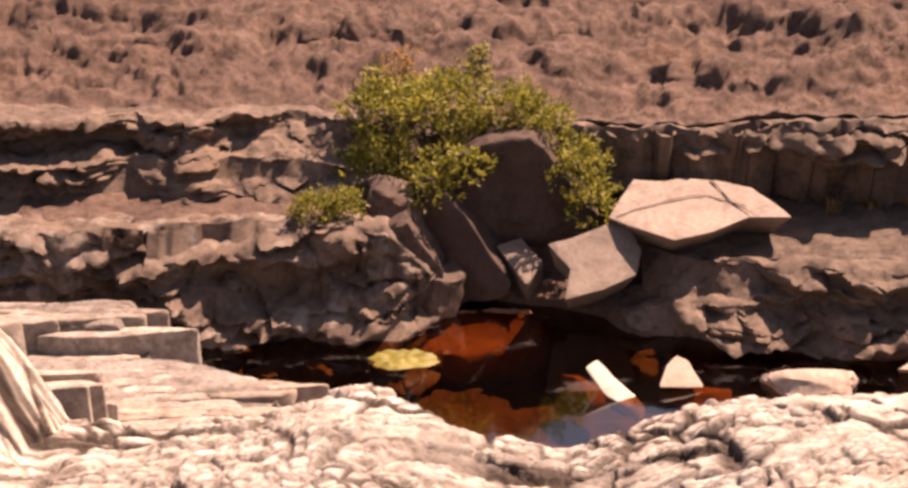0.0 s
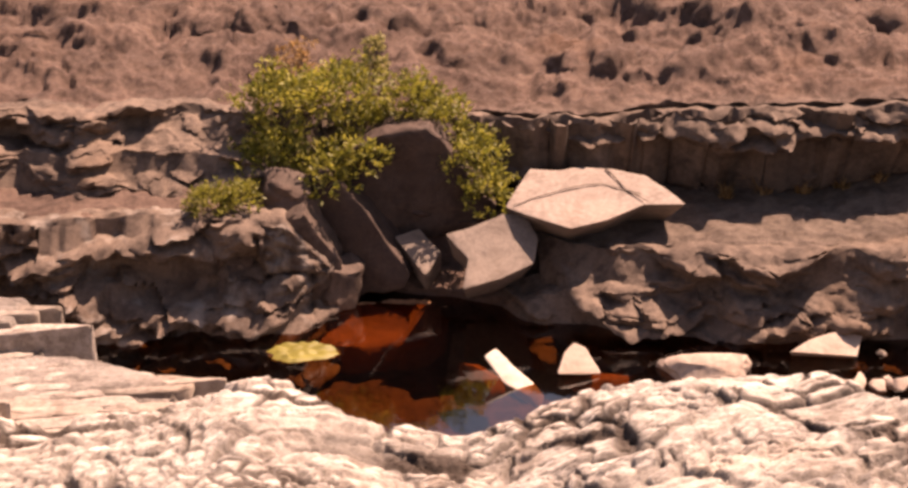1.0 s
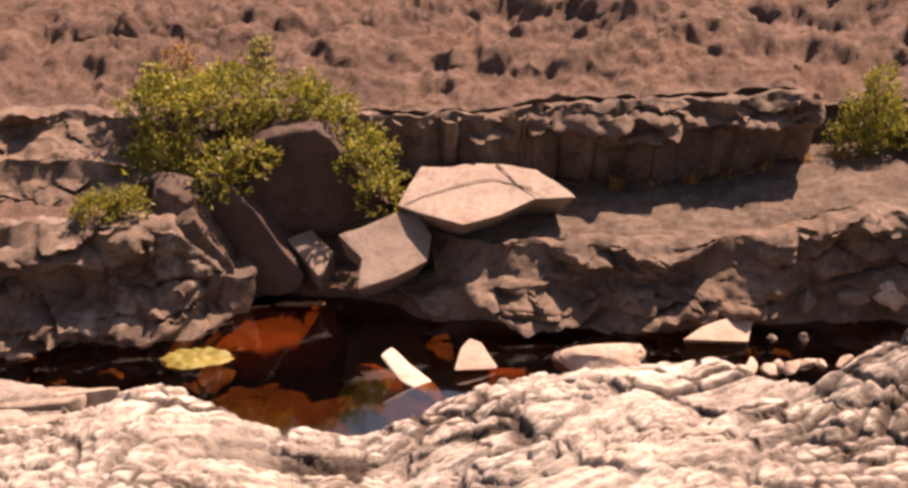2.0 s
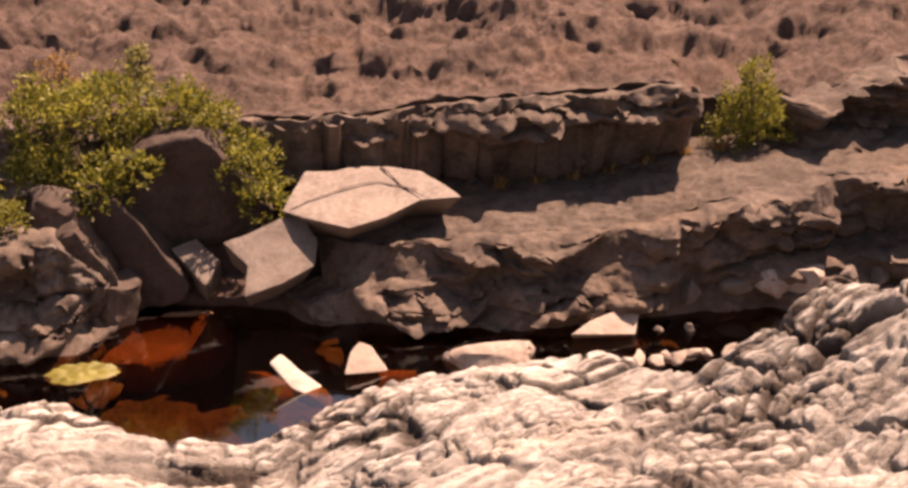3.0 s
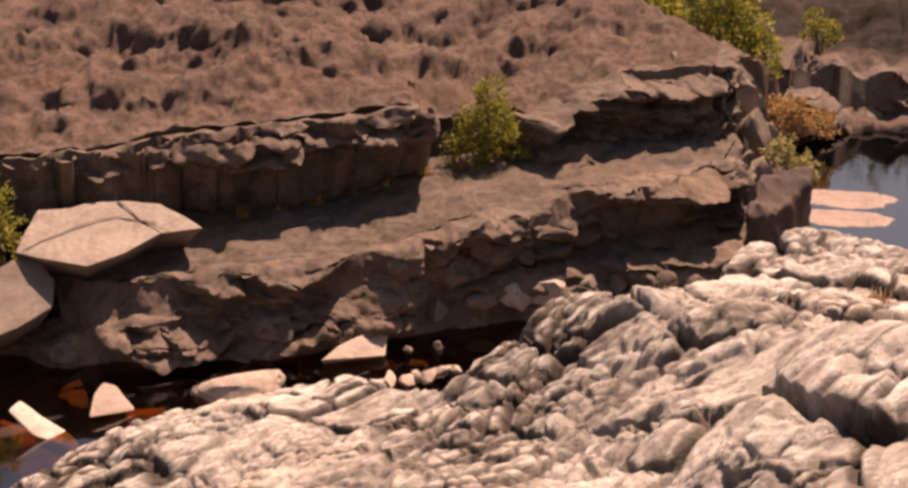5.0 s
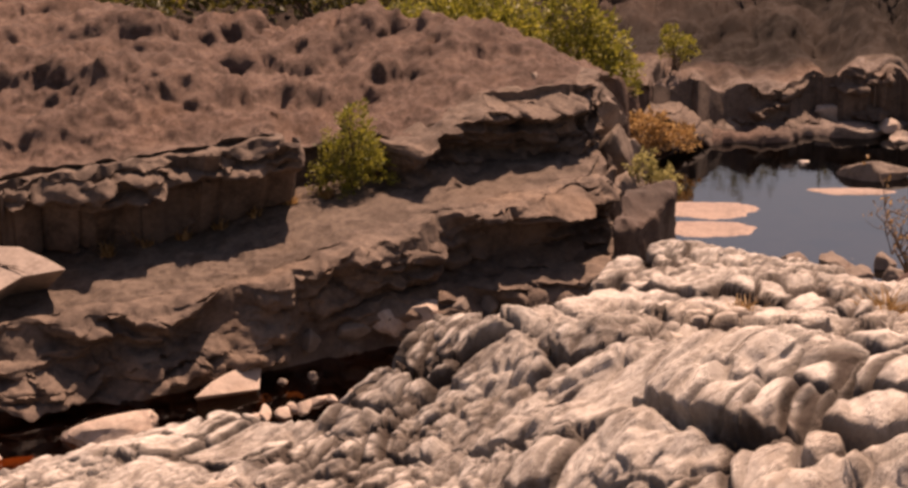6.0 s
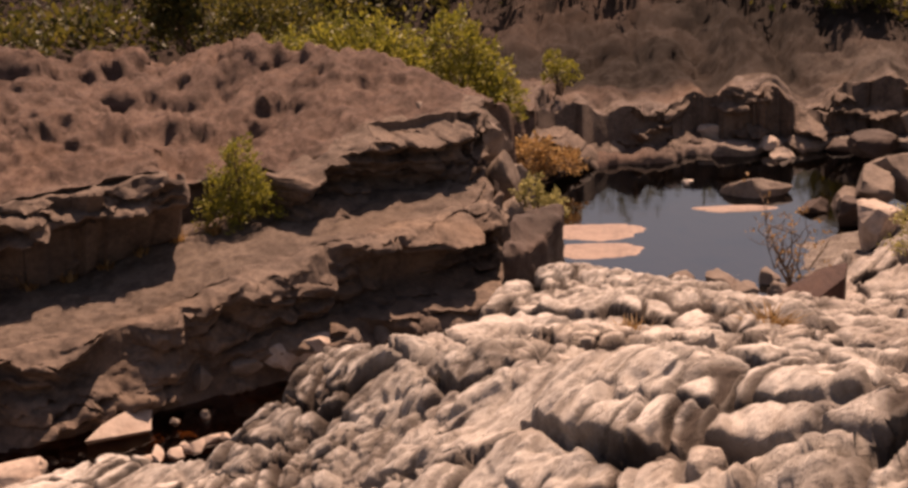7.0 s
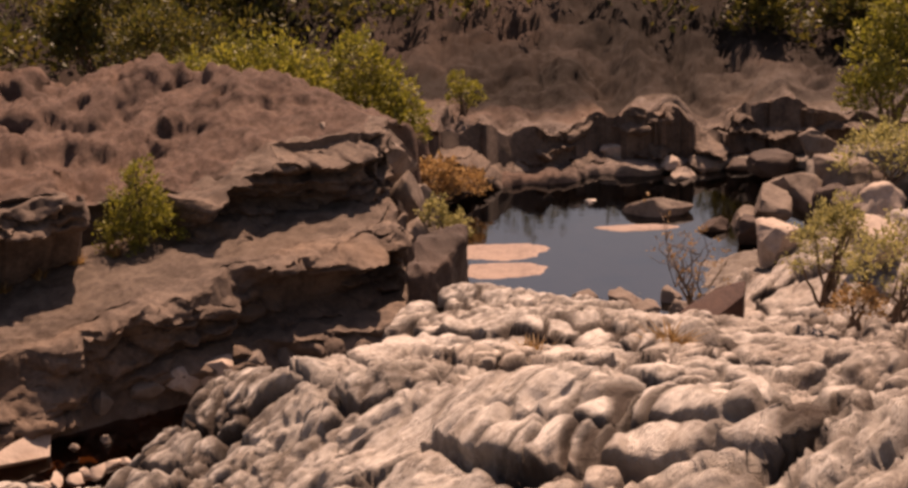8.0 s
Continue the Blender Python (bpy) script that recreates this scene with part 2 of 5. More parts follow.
def base_height(x, y):
    wx = x + 0.06 * vnoise(x * 1.1, y * 1.1, s=40)
    wy = y + 0.04 * vnoise(x * 1.3, y * 1.3, s=41)
    u, v = pool_axes(x, y)
    bed = -0.55 + 0.10 * fbm(x * 1.4, y * 1.4, s=50, octaves=3) - 0.3 * ramp(x, -4, -1) - 0.6 * ramp(u, 13.2, 15)
    # beyond the channel
    y1, h1, y2, h2, y3, h3 = bank_lines(wx)
    b = -0.45 + (h1 + 0.45) * ramp(wy, y1 - 0.22, y1 + 0.16)
    b = b + 0.25 * (h2 - h1) * np.clip((wy - y1 - 0.1) / np.maximum(y2 - y1 - 0.1, 0.1), 0, 1)
    b = b + 0.75 * (h2 - h1) * ramp(wy, y2 - 0.10, y2 + 0.06)
    b = b + 0.08 * (h3 - h2) * np.clip((wy - y2) / np.maximum(y3 - y2, 0.1), 0, 1)
    b = b + 0.92 * (h3 - h2) * ramp(wy, y3 - 0.09, y3 + 0.06)
    back = np.maximum(wy - y3, 0)
    b = b + np.minimum(0.10 * back, 0.9) + 0.10 * ramp(back, 0.2, 1.5) * fbm(x * 1.2, y * 1.6, s=60, octaves=3)
    for k, (d, rise) in enumerate(((1.1, 0.14), (2.3, 0.17), (3.9, 0.2))):
        e = y3 + d + 0.5 * fbm(x * 0.7, 0 * x, s=70 + k, octaves=3)
        b = b + rise * (ramp(wy, e - 0.16, e + 0.16) - ramp(wy, e + 0.1, e + 1.4))
    over = line(wx, (-12, 23), (2, 20.5), (6, 17.6), (8.6, 14.4), (9.6, 13.6), (12, 13))
    b = b - np.maximum(b - 0.75, 0) * ramp(wy, over - 0.3, over + 1.6)
    end = line(wy, (9, 8.35), (10.9, 8.45), (11.4, 8.35), (12.2, 8.6), (13, 9.2), (14, 10.1), (15.2, 11.2), (16, 12), (30, 30), (80, 90))
    b = bed + (b - bed) * (1 - ramp(wx, end - 0.12, end + 0.15))
    # far side and right side of the pool
    fu = 19.3 + 0.35 * fbm(v * 0.9, 0 * v, s=80, octaves=3) + line(v, (-1, -0.6), (0, -0.5), (2, 0.2), (4, 0.3), (5, 0), (9, -1))
    f = -0.5 + 0.6 * ramp(u, fu - 0.3, fu)
    f = f + (0.45 + 0.22 * fbm(v * 1.6, u * 0.4, s=81, octaves=3)) * ramp(u, fu + 0.75, fu + 0.95)
    f = f + 0.15 * ramp(u, 21, 24) + 0.2 * ramp(u, 21.2, 23) * (0.6 - np.abs(fbm(x * 0.7, y * 1.1, s=82, octaves=5, gain=0.6))) + np.minimum(np.maximum(u - 22.0, 0) * 0.10 + np.maximum(u - 24.5, 0) * 0.36, 1.1)
    f = f + np.minimum(np.maximum(u - 27, 0) * 0.05, 1.5) * fbm(x * 0.15, y * 0.15, s=83)
    rv = line(u, (10, 0.5), (14.2, 0.9), (14.9, 1.9), (15.6, 3.0), (16.5, 3.5), (17.5, 4.1), (19, 4.6), (21, 5))
    r = -0.5 + (0.5 + (0.15 + 0.25 * fbm(x * 1.1, y * 1.1, s=84, octaves=3)) * ramp(v, 2.6, 4.0)) * ramp(v, rv - 0.1, rv + 0.35) + 0.5 * ramp(v, rv + 0.3, rv + 2.5) * ramp(u, 14.5, 16.5) + np.maximum(v - 7, 0) * 0.1
    r = np.where(u > 13, r, bed)
    # near outcrop
    yc, zc = crest(wx)
    slope = line(x, (-4, 0.24), (2.5, 0.30), (4, 0.27), (6, 0.17), (9, 0.12))
    n = zc + slope * np.maximum(yc - wy, 0) - 1.9 * np.maximum(wy - yc, 0) - 0.9 * ramp(wy, yc - 0.02, yc + 0.35)
    n = np.minimum(n, 3.25 + 0.1 * fbm(x, y, s=90, octaves=2))
    n = n + 0.06 * fbm(x * 1.5, y * 1.5, s=91, octaves=3) + (0.04 + 0.03 * ramp(x, 2.6, 4)) * (0.7 - 1.4 * np.abs(fbm(x * 1.5 - 0.5 * y, y * 2.0 + 0.5 * x, s=92, octaves=3))) * ramp(-wy, -yc - 0.1, -yc + 0.4)
    # cleft among the boulders
    cl = np.abs(wx - 6.32 - 0.25 * (wy - 5.3) - 0.12 * vnoise(wy * 2.2, 0 * wy, s=93))
    n = n + (-0.2) * (1 - ramp(cl, 0.03, 0.22)) * ramp(wy, 4.0, 4.5) * (1 - ramp(wy, 5.7, 6.5))
    # layered pale shelf beside the channel
    p = -0.45 + 0.75 * ramp(-wy, -line(wx, (-4, 10.9), (-2.5, 10.7), (-2.3, 10.2), (-1.7, 10.0), (-1.3, 9.6), (-1.0, 9.0), (-0.4, 8.7)) - 0.06, -line(wx, (-4, 10.9), (-2.5, 10.7), (-2.3, 10.2), (-1.7, 10.0), (-1.3, 9.6), (-1.0, 9.0), (-0.4, 8.7)) + 0.04)
    p = p + 0.22 * (1 - ramp(wx, -2.62, -2.5)) * ramp(-wy, -10.75, -10.65) * ramp(wy, 10.2, 10.3)
    p = np.where(wx < -0.6, p, -9)
    knob = 0.7 + 1.7 * (1 - np.hypot((wx + 3.3) / 0.85, (wy - 7.8) / 1.25))
    out = np.maximum.reduce([bed, b, n, r, p, knob])
    out = np.where(u > 17, np.maximum(out, np.where(v > -6, f, -9)), out)
    out = np.where((u > 24) & (v <= -6), np.maximum(out, 0.75 + np.minimum(np.maximum(u - 25, 0) * 0.36, 1.1)), out)
    # hills close the valley behind and beside the viewer
    rr = np.hypot(x, y)
    hill = np.maximum(rr - 60, 0) * 0.12
    return out + np.minimum(hill, 16) + np.maximum(rr - 30, 0) * 0.02 * fbm(x * 0.08, y * 0.08, s=99, octaves=3) * (1 - ramp(rr, 200, 400))


def near_mask(x, y):
    yc, _ = crest(x)
    return 1 - ramp(y + 0.25 * vnoise(x * 2, y * 2, s=95), yc + 0.05, yc + 0.35)


def shingle(t, sharp=0.12):
    """Overlapping beds: a quick rise at each edge, then a slow fall."""
    f = t - np.floor(t)
    return ramp(f, 0, sharp) * (1 - f) ** 0.8


def bank_relief(x, y, z, beyond):
    wx = x + 0.25 * vnoise(x * 0.8, y * 0.8, s=110) + 0.05 * vnoise(x * 3.7, y * 3.7, s=120)
    wy = y + 0.30 * vnoise(x * 0.6, y * 0.6, s=111) + 0.06 * vnoise(x * 2.9, y * 2.9, s=121) + 0.02 * vnoise(x * 9, y * 9, s=122) - 0.10 * x
    patch = ramp(fbm(x * 0.55, y * 0.9, s=112, octaves=3), -0.35, 0.5)
    big = shingle(wy / 1.15 + 0.8 * vnoise(wx * 0.9, wy * 0.4, s=113))
    small = shingle(wy / 0.42 + 1.6 * vnoise(wx * 1.3, wy * 0.8, s=114), 0.12)
    e1, id1, ox1, oy1 = cells(wx / 0.55, wy / 0.6, s=115)
    e2, id2, ox2, oy2 = cells(wx / 0.2 + 3, wy / 0.24, s=116)
    ridged = 0.55 - np.abs(fbm(x * 2.1, y * 1.9, None, 4, s=117, gain=0.6))
    fine = fbm(x * 7, y * 7, None, 2, s=118, gain=0.6)
    broken = ramp(fbm(x * 0.9 + 5, y * 1.3, s=119, octaves=3), -0.1, 0.5)
    block = broken * np.maximum(id1 - 0.5, 0) * ramp(e1, 0.0, 0.12) * (1.0 - 1.1 * oy1)
    d = beyond * (0.07 * patch * big + 0.08 * block + 0.04 * broken * (id2 - 0.4) * ramp(e2, 0, 0.15))
    d = d + (0.025 + 0.03 * beyond) * small * (0.25 + 0.75 * patch) + (0.03 + 0.085 * beyond) * ridged + (0.014 + 0.008 * beyond) * fine
    return d + 0.018 * (id2 - 0.5) * ramp(e2, 0, 0.3) - 0.03 * (1 - ramp(np.abs(vnoise(wx * 0.9, wy * 4.2, z * 3, s=34)), 0.0, 0.07))


def build_ground():
    fine = np.radians(np.arange(-23, 60.01, 0.10))
    coarse = np.radians(np.arange(64, 336 - 0.1, 2.0))
    az = np.concatenate([fine, coarse])
    rd = np.concatenate([np.arange(0.3, 4, 0.1), np.arange(4, 21, 0.025), np.arange(21, 40, 0.25), np.geomspace(40, 900, 40)])
    eye_z = 4.9
    some = np.unique(np.append(np.arange(0, len(az), 4), len(az) - 1))
    A, Rr = np.meshgrid(az[some], rd, indexing="ij")
    Z = base_height(Rr * np.sin(A), Rr * np.cos(A))
    el = np.arctan2(Z - eye_z, Rr)
    ds = np.hypot(np.diff(Rr, axis=1), np.diff(Z, axis=1))
    weight = np.abs(np.diff(el, axis=1)) + 0.30 * ds / (Rr[:, 1:] + 2)
    weight *= np.where(near_mask(Rr[:, 1:] * np.sin(A[:, 1:]), Rr[:, 1:] * np.cos(A[:, 1:])) > 0.9, 0.2, 1.0) * np.interp(Rr[:, 1:], (4, 20, 24, 30, 60), (1.0, 1.0, 0.5, 0.12, 0.04))
    cum = np.concatenate([np.zeros((len(some), 1)), np.cumsum(weight, axis=1)], axis=1)
    ROWS = 560
    q = np.linspace(0, 1, ROWS)
    few = np.array([np.interp(q * cum[i, -1], cum[i], rd) for i in range(len(some))])
    for _ in range(3):
        wide = np.pad(few, ((4, 4), (0, 0)), mode="edge")
        few = sum(wide[k:k + len(few)] for k in range(9)) / 9
    RS = np.stack([np.interp(np.arange(len(az)), some, few[:, j]) for j in range(ROWS)], 1)
    AA = np.repeat(az[:, None], ROWS, 1)
    X, Y = RS * np.sin(AA), RS * np.cos(AA)
    Z = base_height(X, Y)
    P = np.stack([X, Y, Z], -1)
    du = np.gradient(P, axis=0)
    dv = np.gradient(P, axis=1)
    N = np.cross(dv, du)
    N /= np.maximum(np.linalg.norm(N, axis=-1, keepdims=True), 1e-9)
    N *= np.sign(N[..., 2:].mean())
    near = near_mask(X, Y)
    u, v = pool_axes(X, Y)
    shelf = (1 - ramp(X, -1.2, -0.8)) * ramp(Y, 8.4, 8.9) * (1 - ramp(Y, 11.0, 11.2))
    y1, h1, y2, h2, y3, h3 = bank_lines(X)
    fade = 1 - ramp(RS, 30, 60)
    # near outcrop: earth well below the split rock that covers it
    under = ramp(AA, radians(-23.6), radians(-22.4)) * (1 - ramp(AA, radians(59.5), radians(61))) * ramp(RS, 2.7, 3.3)
    dn = -0.32 * under * (1 - shelf) + 0.02 * fbm(X * 3, Y * 3, Z * 3, 4, s=9)
    dn = dn + shelf * (0.05 * np.round(2.5 * vnoise(X * 0.8, Y * 3.2, s=33)) / 2.5 - 0.03 * (1 - ramp(np.abs(vnoise(X * 0.7, Y * 6, s=32)), 0.0, 0.09)))
    # bank: beds that break off towards the channel, blocks and rubble
    beyond = ramp(Y, y3 + 0.1, y3 + 0.6)
    steep = (1 - ramp(N[..., 2], 0.45, 0.85)) * (1 - beyond)
    db = bank_relief(X, Y, Z, beyond) * (1 - steep) - 0.03 - 0.10 * steep
    nearish = np.maximum(near, shelf)
    d = np.where(u > 17.5, db * 0.7, dn * nearish + db * (1 - nearish)) * fade
    P = P + N * d[..., None]
    # colours of the rock by where it lies
    bleached = np.clip((nearish - 0.35 * shelf) * (0.95 - 0.25 * ramp(X, 5, 9)), 0, 1)
    rv = ramp(v, 1.0, 3.0) * ramp(u, 12.5, 14.5)
    bleached = np.maximum(bleached, 0.3 * rv * (1 - ramp(u, 22, 26)))
    bleached = np.maximum(bleached, 0.3 * ramp(u, 19, 19.8) * (1 - ramp(u, 20.1, 20.9)))
    bleached *= np.clip(0.8 + 0.5 * fbm(X * 0.9, Y * 0.9, s=16, octaves=3), 0.35, 1)
    bleached *= ramp(Z, -0.12, 0.06)
    grey = ramp(X, 0.8, 1.8) * (1 - ramp(Y, y3 - 0.2, y3 + 0.4))
    painted_dark = np.clip(near - shelf, 0, 1) * 0.8 * under
    painted_dark = np.maximum(painted_dark, 0.4 * (1 - ramp(Z, -0.85, -0.5)))
    # far ground and hill: shade put into the colour, near black beyond the pool
    painted_dark = np.maximum(painted_dark, ramp(u, 20.3, 21.2) * np.clip(0.96 + 0.3 * fbm(X * 0.4, Y * 0.4, s=96, octaves=3), 0, 1))
    nA, nR = len(az), ROWS
    idx = np.arange(nA * nR).reshape(nA, nR)
    nxt = np.roll(idx, -1, axis=0)
    quads = np.stack([idx[:, :-1], idx[:, 1:], nxt[:, 1:], nxt[:, :-1]], -1).reshape(-1, 4)
    me = bpy.data.meshes.new("ground")
    me.vertices.add(nA * nR + 1)
    V = np.concatenate([P.reshape(-1, 3), [[0, 0, P[:, 0, 2].mean()]]])
    me.vertices.foreach_set("co", V.ravel())
    tris = np.stack([np.full(nA, nA * nR), idx[:, 0], nxt[:, 0]], -1)
    loops = np.concatenate([quads.ravel(), tris.ravel()])
    me.loops.add(len(loops))
    me.loops.foreach_set("vertex_index", loops.astype(np.int32))
    starts = np.concatenate([np.arange(len(quads)) * 4, len(quads) * 4 + np.arange(len(tris)) * 3])
    me.polygons.add(len(starts))
    me.polygons.foreach_set("loop_start", starts.astype(np.int32))
    me.polygons.foreach_set("use_smooth", np.ones(len(starts), bool))
    me.update(calc_edges=True)
    for nm, data in (("bleached", bleached), ("grey", grey), ("painted_dark", painted_dark)):
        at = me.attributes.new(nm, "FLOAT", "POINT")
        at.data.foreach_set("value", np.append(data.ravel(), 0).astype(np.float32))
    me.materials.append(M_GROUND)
    ob = new("ground", me)
    return tagged(ob, "brown and bleached fractured river rock in ledges", "ground", kind="structure")


build_ground()

# ---- water ----
for name, x0, x1, mat, label in (("water", -30, 7.3, M_WATER, "still tea-brown water of the channel reflecting dark rock"), ("water", 7.3, 60, M_POOL, "still pool reflecting pale sky and the dark hill")):
    wv = [(x0, 4, 0), (x1, 4, 0), (x1, 40, 0), (x0, 40, 0)]
    water = link_mesh(name, wv, [(0, 1, 2, 3)], mat)
    water.visible_shadow = False
    tagged(water, label, "water", kind="structure")


# ---- builders of things ----
def thing(name, at, label, category, group=""):
    return tagged(new(name), label, category, group), Vector(at)


def place_base(ob, at):
    ob.location = at


def roughen(bm, amount, scale, seed):
    bm.normal_update()
    for v in bm.verts:
        p = v.co * scale + Vector((seed * 3.1, seed * 1.7, 0))
        v.co += v.normal * amount * (noise.noise(p) + 0.5 * noise.noise(p * 2.7) + 0.3 * noise.noise(p * 6.1))


def finish(bm, name, material, at=(0, 0, 0), parent=None, smooth_deg=38):
    me = bpy.data.meshes.new(name)
    bmesh.ops.recalc_face_normals(bm, faces=bm.faces)
    bm.to_mesh(me)
    bm.free()
    me.materials.append(material)
    me.polygons.foreach_set("use_smooth", np.ones(len(me.polygons), bool))
    me.set_sharp_from_angle(angle=radians(smooth_deg))
    ob = new(name, me)
    ob.location, ob.parent = at, parent
    return ob


def slab_rock(name, outline, depth, material, label, taper=0.94, bevel=0.018, rough=0.010, seed=1, cuts=3, group=""):
    """An angular block: an outline in space, given depth along a direction, with worn edges."""
    pts = [Vector(p) for p in outline]
    mid = sum(pts, Vector()) / len(pts)
    dep = Vector(depth)
    bm = bmesh.new()
    top = [bm.verts.new(p - mid) for p in pts]
    low = [bm.verts.new((p - mid) * taper + dep) for p in pts]
    bm.faces.new(top)
    bm.faces.new(low[::-1])
    for i in range(len(pts)):
        j = (i + 1) % len(pts)
        bm.faces.new((top[i], low[i], low[j], top[j]))
    bmesh.ops.recalc_face_normals(bm, faces=bm.faces)
    bmesh.ops.bevel(bm, geom=list(bm.edges), offset=bevel, segments=2, profile=0.6, affect="EDGES")
    bmesh.ops.triangulate(bm, faces=bm.faces)
    for _ in range(cuts):
        long = [e for e in bm.edges if e.calc_length() > 0.09]
        if long:
            bmesh.ops.subdivide_edges(bm, edges=long, cuts=1)
            bmesh.ops.triangulate(bm, faces=bm.faces)
    roughen(bm, rough, 3.0, seed)
    return tagged(finish(bm, name, material, mid), label, "rock", group)


def round_rock(name, at, radii, material, label, seed=1, turn=0, facets=18, rough=0.12, group="", parent=None):
    """A worn boulder: a ball cut by planes and roughened."""
    bm = bmesh.new()
    bmesh.ops.create_icosphere(bm, subdivisions=4 if max(radii) > 0.2 else 3, radius=1)
    rnd = random.Random(seed)
    planes = []
    for _ in range(facets):
        d = Vector((rnd.gauss(0, 1), rnd.gauss(0, 1), rnd.gauss(0.2, 0.8))).normalized()
        planes.append((d, rnd.uniform(0.46, 0.8)))
    rot = Matrix.Rotation(radians(turn), 3, "Z")
    for v in bm.verts:
        for d, h in planes:
            over = v.co.dot(d) - h
            if over > 0:
                v.co -= d * over * 0.97
        p = v.co * 1.8 + Vector((seed, 2 * seed, 0))
        v.co *= 1 + rough * (noise.noise(p) + 0.5 * noise.noise(p * 2.6) + 0.25 * noise.noise(p * 5.5))
        v.co = rot @ Vector((v.co.x * radii[0], v.co.y * radii[1], v.co.z * radii[2]))
    ob = finish(bm, name, material, at, parent, 32)
    return tagged(ob, label, "rock", group) if label else ob


def tube_data(path, radii, sides=6):
    verts, faces = [], []
    for k, (p, r) in enumerate(zip(path, radii)):
        d = (path[min(k + 1, len(path) - 1)] - path[max(k - 1, 0)]).normalized()
        a = d.orthogonal().normalized()
        b = d.cross(a)
        for i in range(sides):
            t = 2 * math.pi * i / sides
            verts.append(p + (a * math.cos(t) + b * math.sin(t)) * r)
    for k in range(len(path) - 1):
        for i in range(sides):
            j = (i + 1) % sides
            faces.append((k * sides + i, k * sides + j, (k + 1) * sides + j, (k + 1) * sides + i))
    return verts, faces


def limb(name, start, end, r0, r1, parent, material, rnd, bend=0.15, steps=5):
    start, end = Vector(start), Vector(end)
    span = (end - start).length
    path = []
    for k in range(steps + 1):
        t = k / steps
        wob = Vector((rnd.gauss(0, 1), rnd.gauss(0, 1), rnd.gauss(0, 1))) * bend * span * 0.25 * math.sin(math.pi * t)
        path.append(start.lerp(end, t) + wob)
    v, f = tube_data(path, [r0 + (r1 - r0) * k / steps for k in range(steps + 1)])
    return link_mesh(name, v, f, material, parent, True), path


def leaves_data(lobes, count, size, rnd, droop=0.0, per=9, spread=0.16):
    """Leaves in small sprays inside rounded lobes (x, y, z, rx, rz)."""
    total = sum(l[3] ** 2 for l in lobes)
    verts, faces = [], []
    g = np.random.default_rng(rnd.randrange(10 ** 6))
    for lx, ly, lz, rx, rz in lobes:
        sprays = max(3, int(count / per * rx ** 2 / total))
        d = g.normal(size=(sprays, 3))
        d /= np.linalg.norm(d, axis=1, keepdims=True)
        d[:, 2] = np.where(d[:, 2] < -0.45, -d[:, 2], d[:, 2])
        rad = g.uniform(0.35, 1.12, (sprays, 1)) ** 0.55
        lump = np.array([0.75 + 0.45 * noise.noise(Vector(q) * 2.6 + Vector((lx, ly, lz)) * 3) for q in d])[:, None]
        c = np.array([lx, ly, lz]) + d * rad * lump * 1.15 * np.array([rx, rx, rz])
        for q, dd in zip(c, d):
            out = dd + np.array([0, 0, 0.55])
            out /= np.linalg.norm(out)
            off = g.normal(size=(per, 3)) * spread * rx * 0.45 + out * g.uniform(0, spread * rx, (per, 1))
            dirs = out + 0.75 * g.normal(size=(per, 3)) - np.array([0, 0, droop])
            dirs /= np.linalg.norm(dirs, axis=1, keepdims=True)
            side = np.cross(dirs, g.normal(size=(per, 3)))
            side /= np.linalg.norm(side, axis=1, keepdims=True)
            s = size * g.uniform(0.6, 1.35, (per, 1))
            base = q + off
            n0 = len(verts)
            quad = np.stack([base, base + dirs * s * 0.5 + side * s * 0.22, base + dirs * s, base + dirs * s * 0.5 - side * s * 0.22], 1).reshape(-1, 3)
            verts.extend(map(tuple, quad))
            faces.extend((n0 + 4 * i, n0 + 4 * i + 1, n0 + 4 * i + 2, n0 + 4 * i + 3) for i in range(per))
    return verts, faces


def bush(name, at, lobes, count, size, leaf, label, category="bush", stems=5, seed=1, droop=0.0, thick=0.018, group=""):
    """Stems that fan out from the root, under a crown of small leaves. Lobes are relative to the root."""
    rnd = random.Random(seed)
    root = tagged(new(name), label, category, group)
    root.location = at
    for k in range(stems):
        lx, ly, lz, rx, rz = lobes[k % len(lobes)]
        end = (lx + rnd.uniform(-0.5, 0.5) * rx, ly + rnd.uniform(-0.5, 0.5) * rx, lz + rnd.uniform(-0.1, 0.6) * rz)
        _, path = limb("stem", (rnd.uniform(-0.06, 0.06), rnd.uniform(-0.06, 0.06), -0.06), end, thick, thick * 0.35, root, M_WOOD, rnd)
    v, f = leaves_data(lobes, count, size, rnd, droop)
    link_mesh("crown", v, f, leaf, root)
    return root


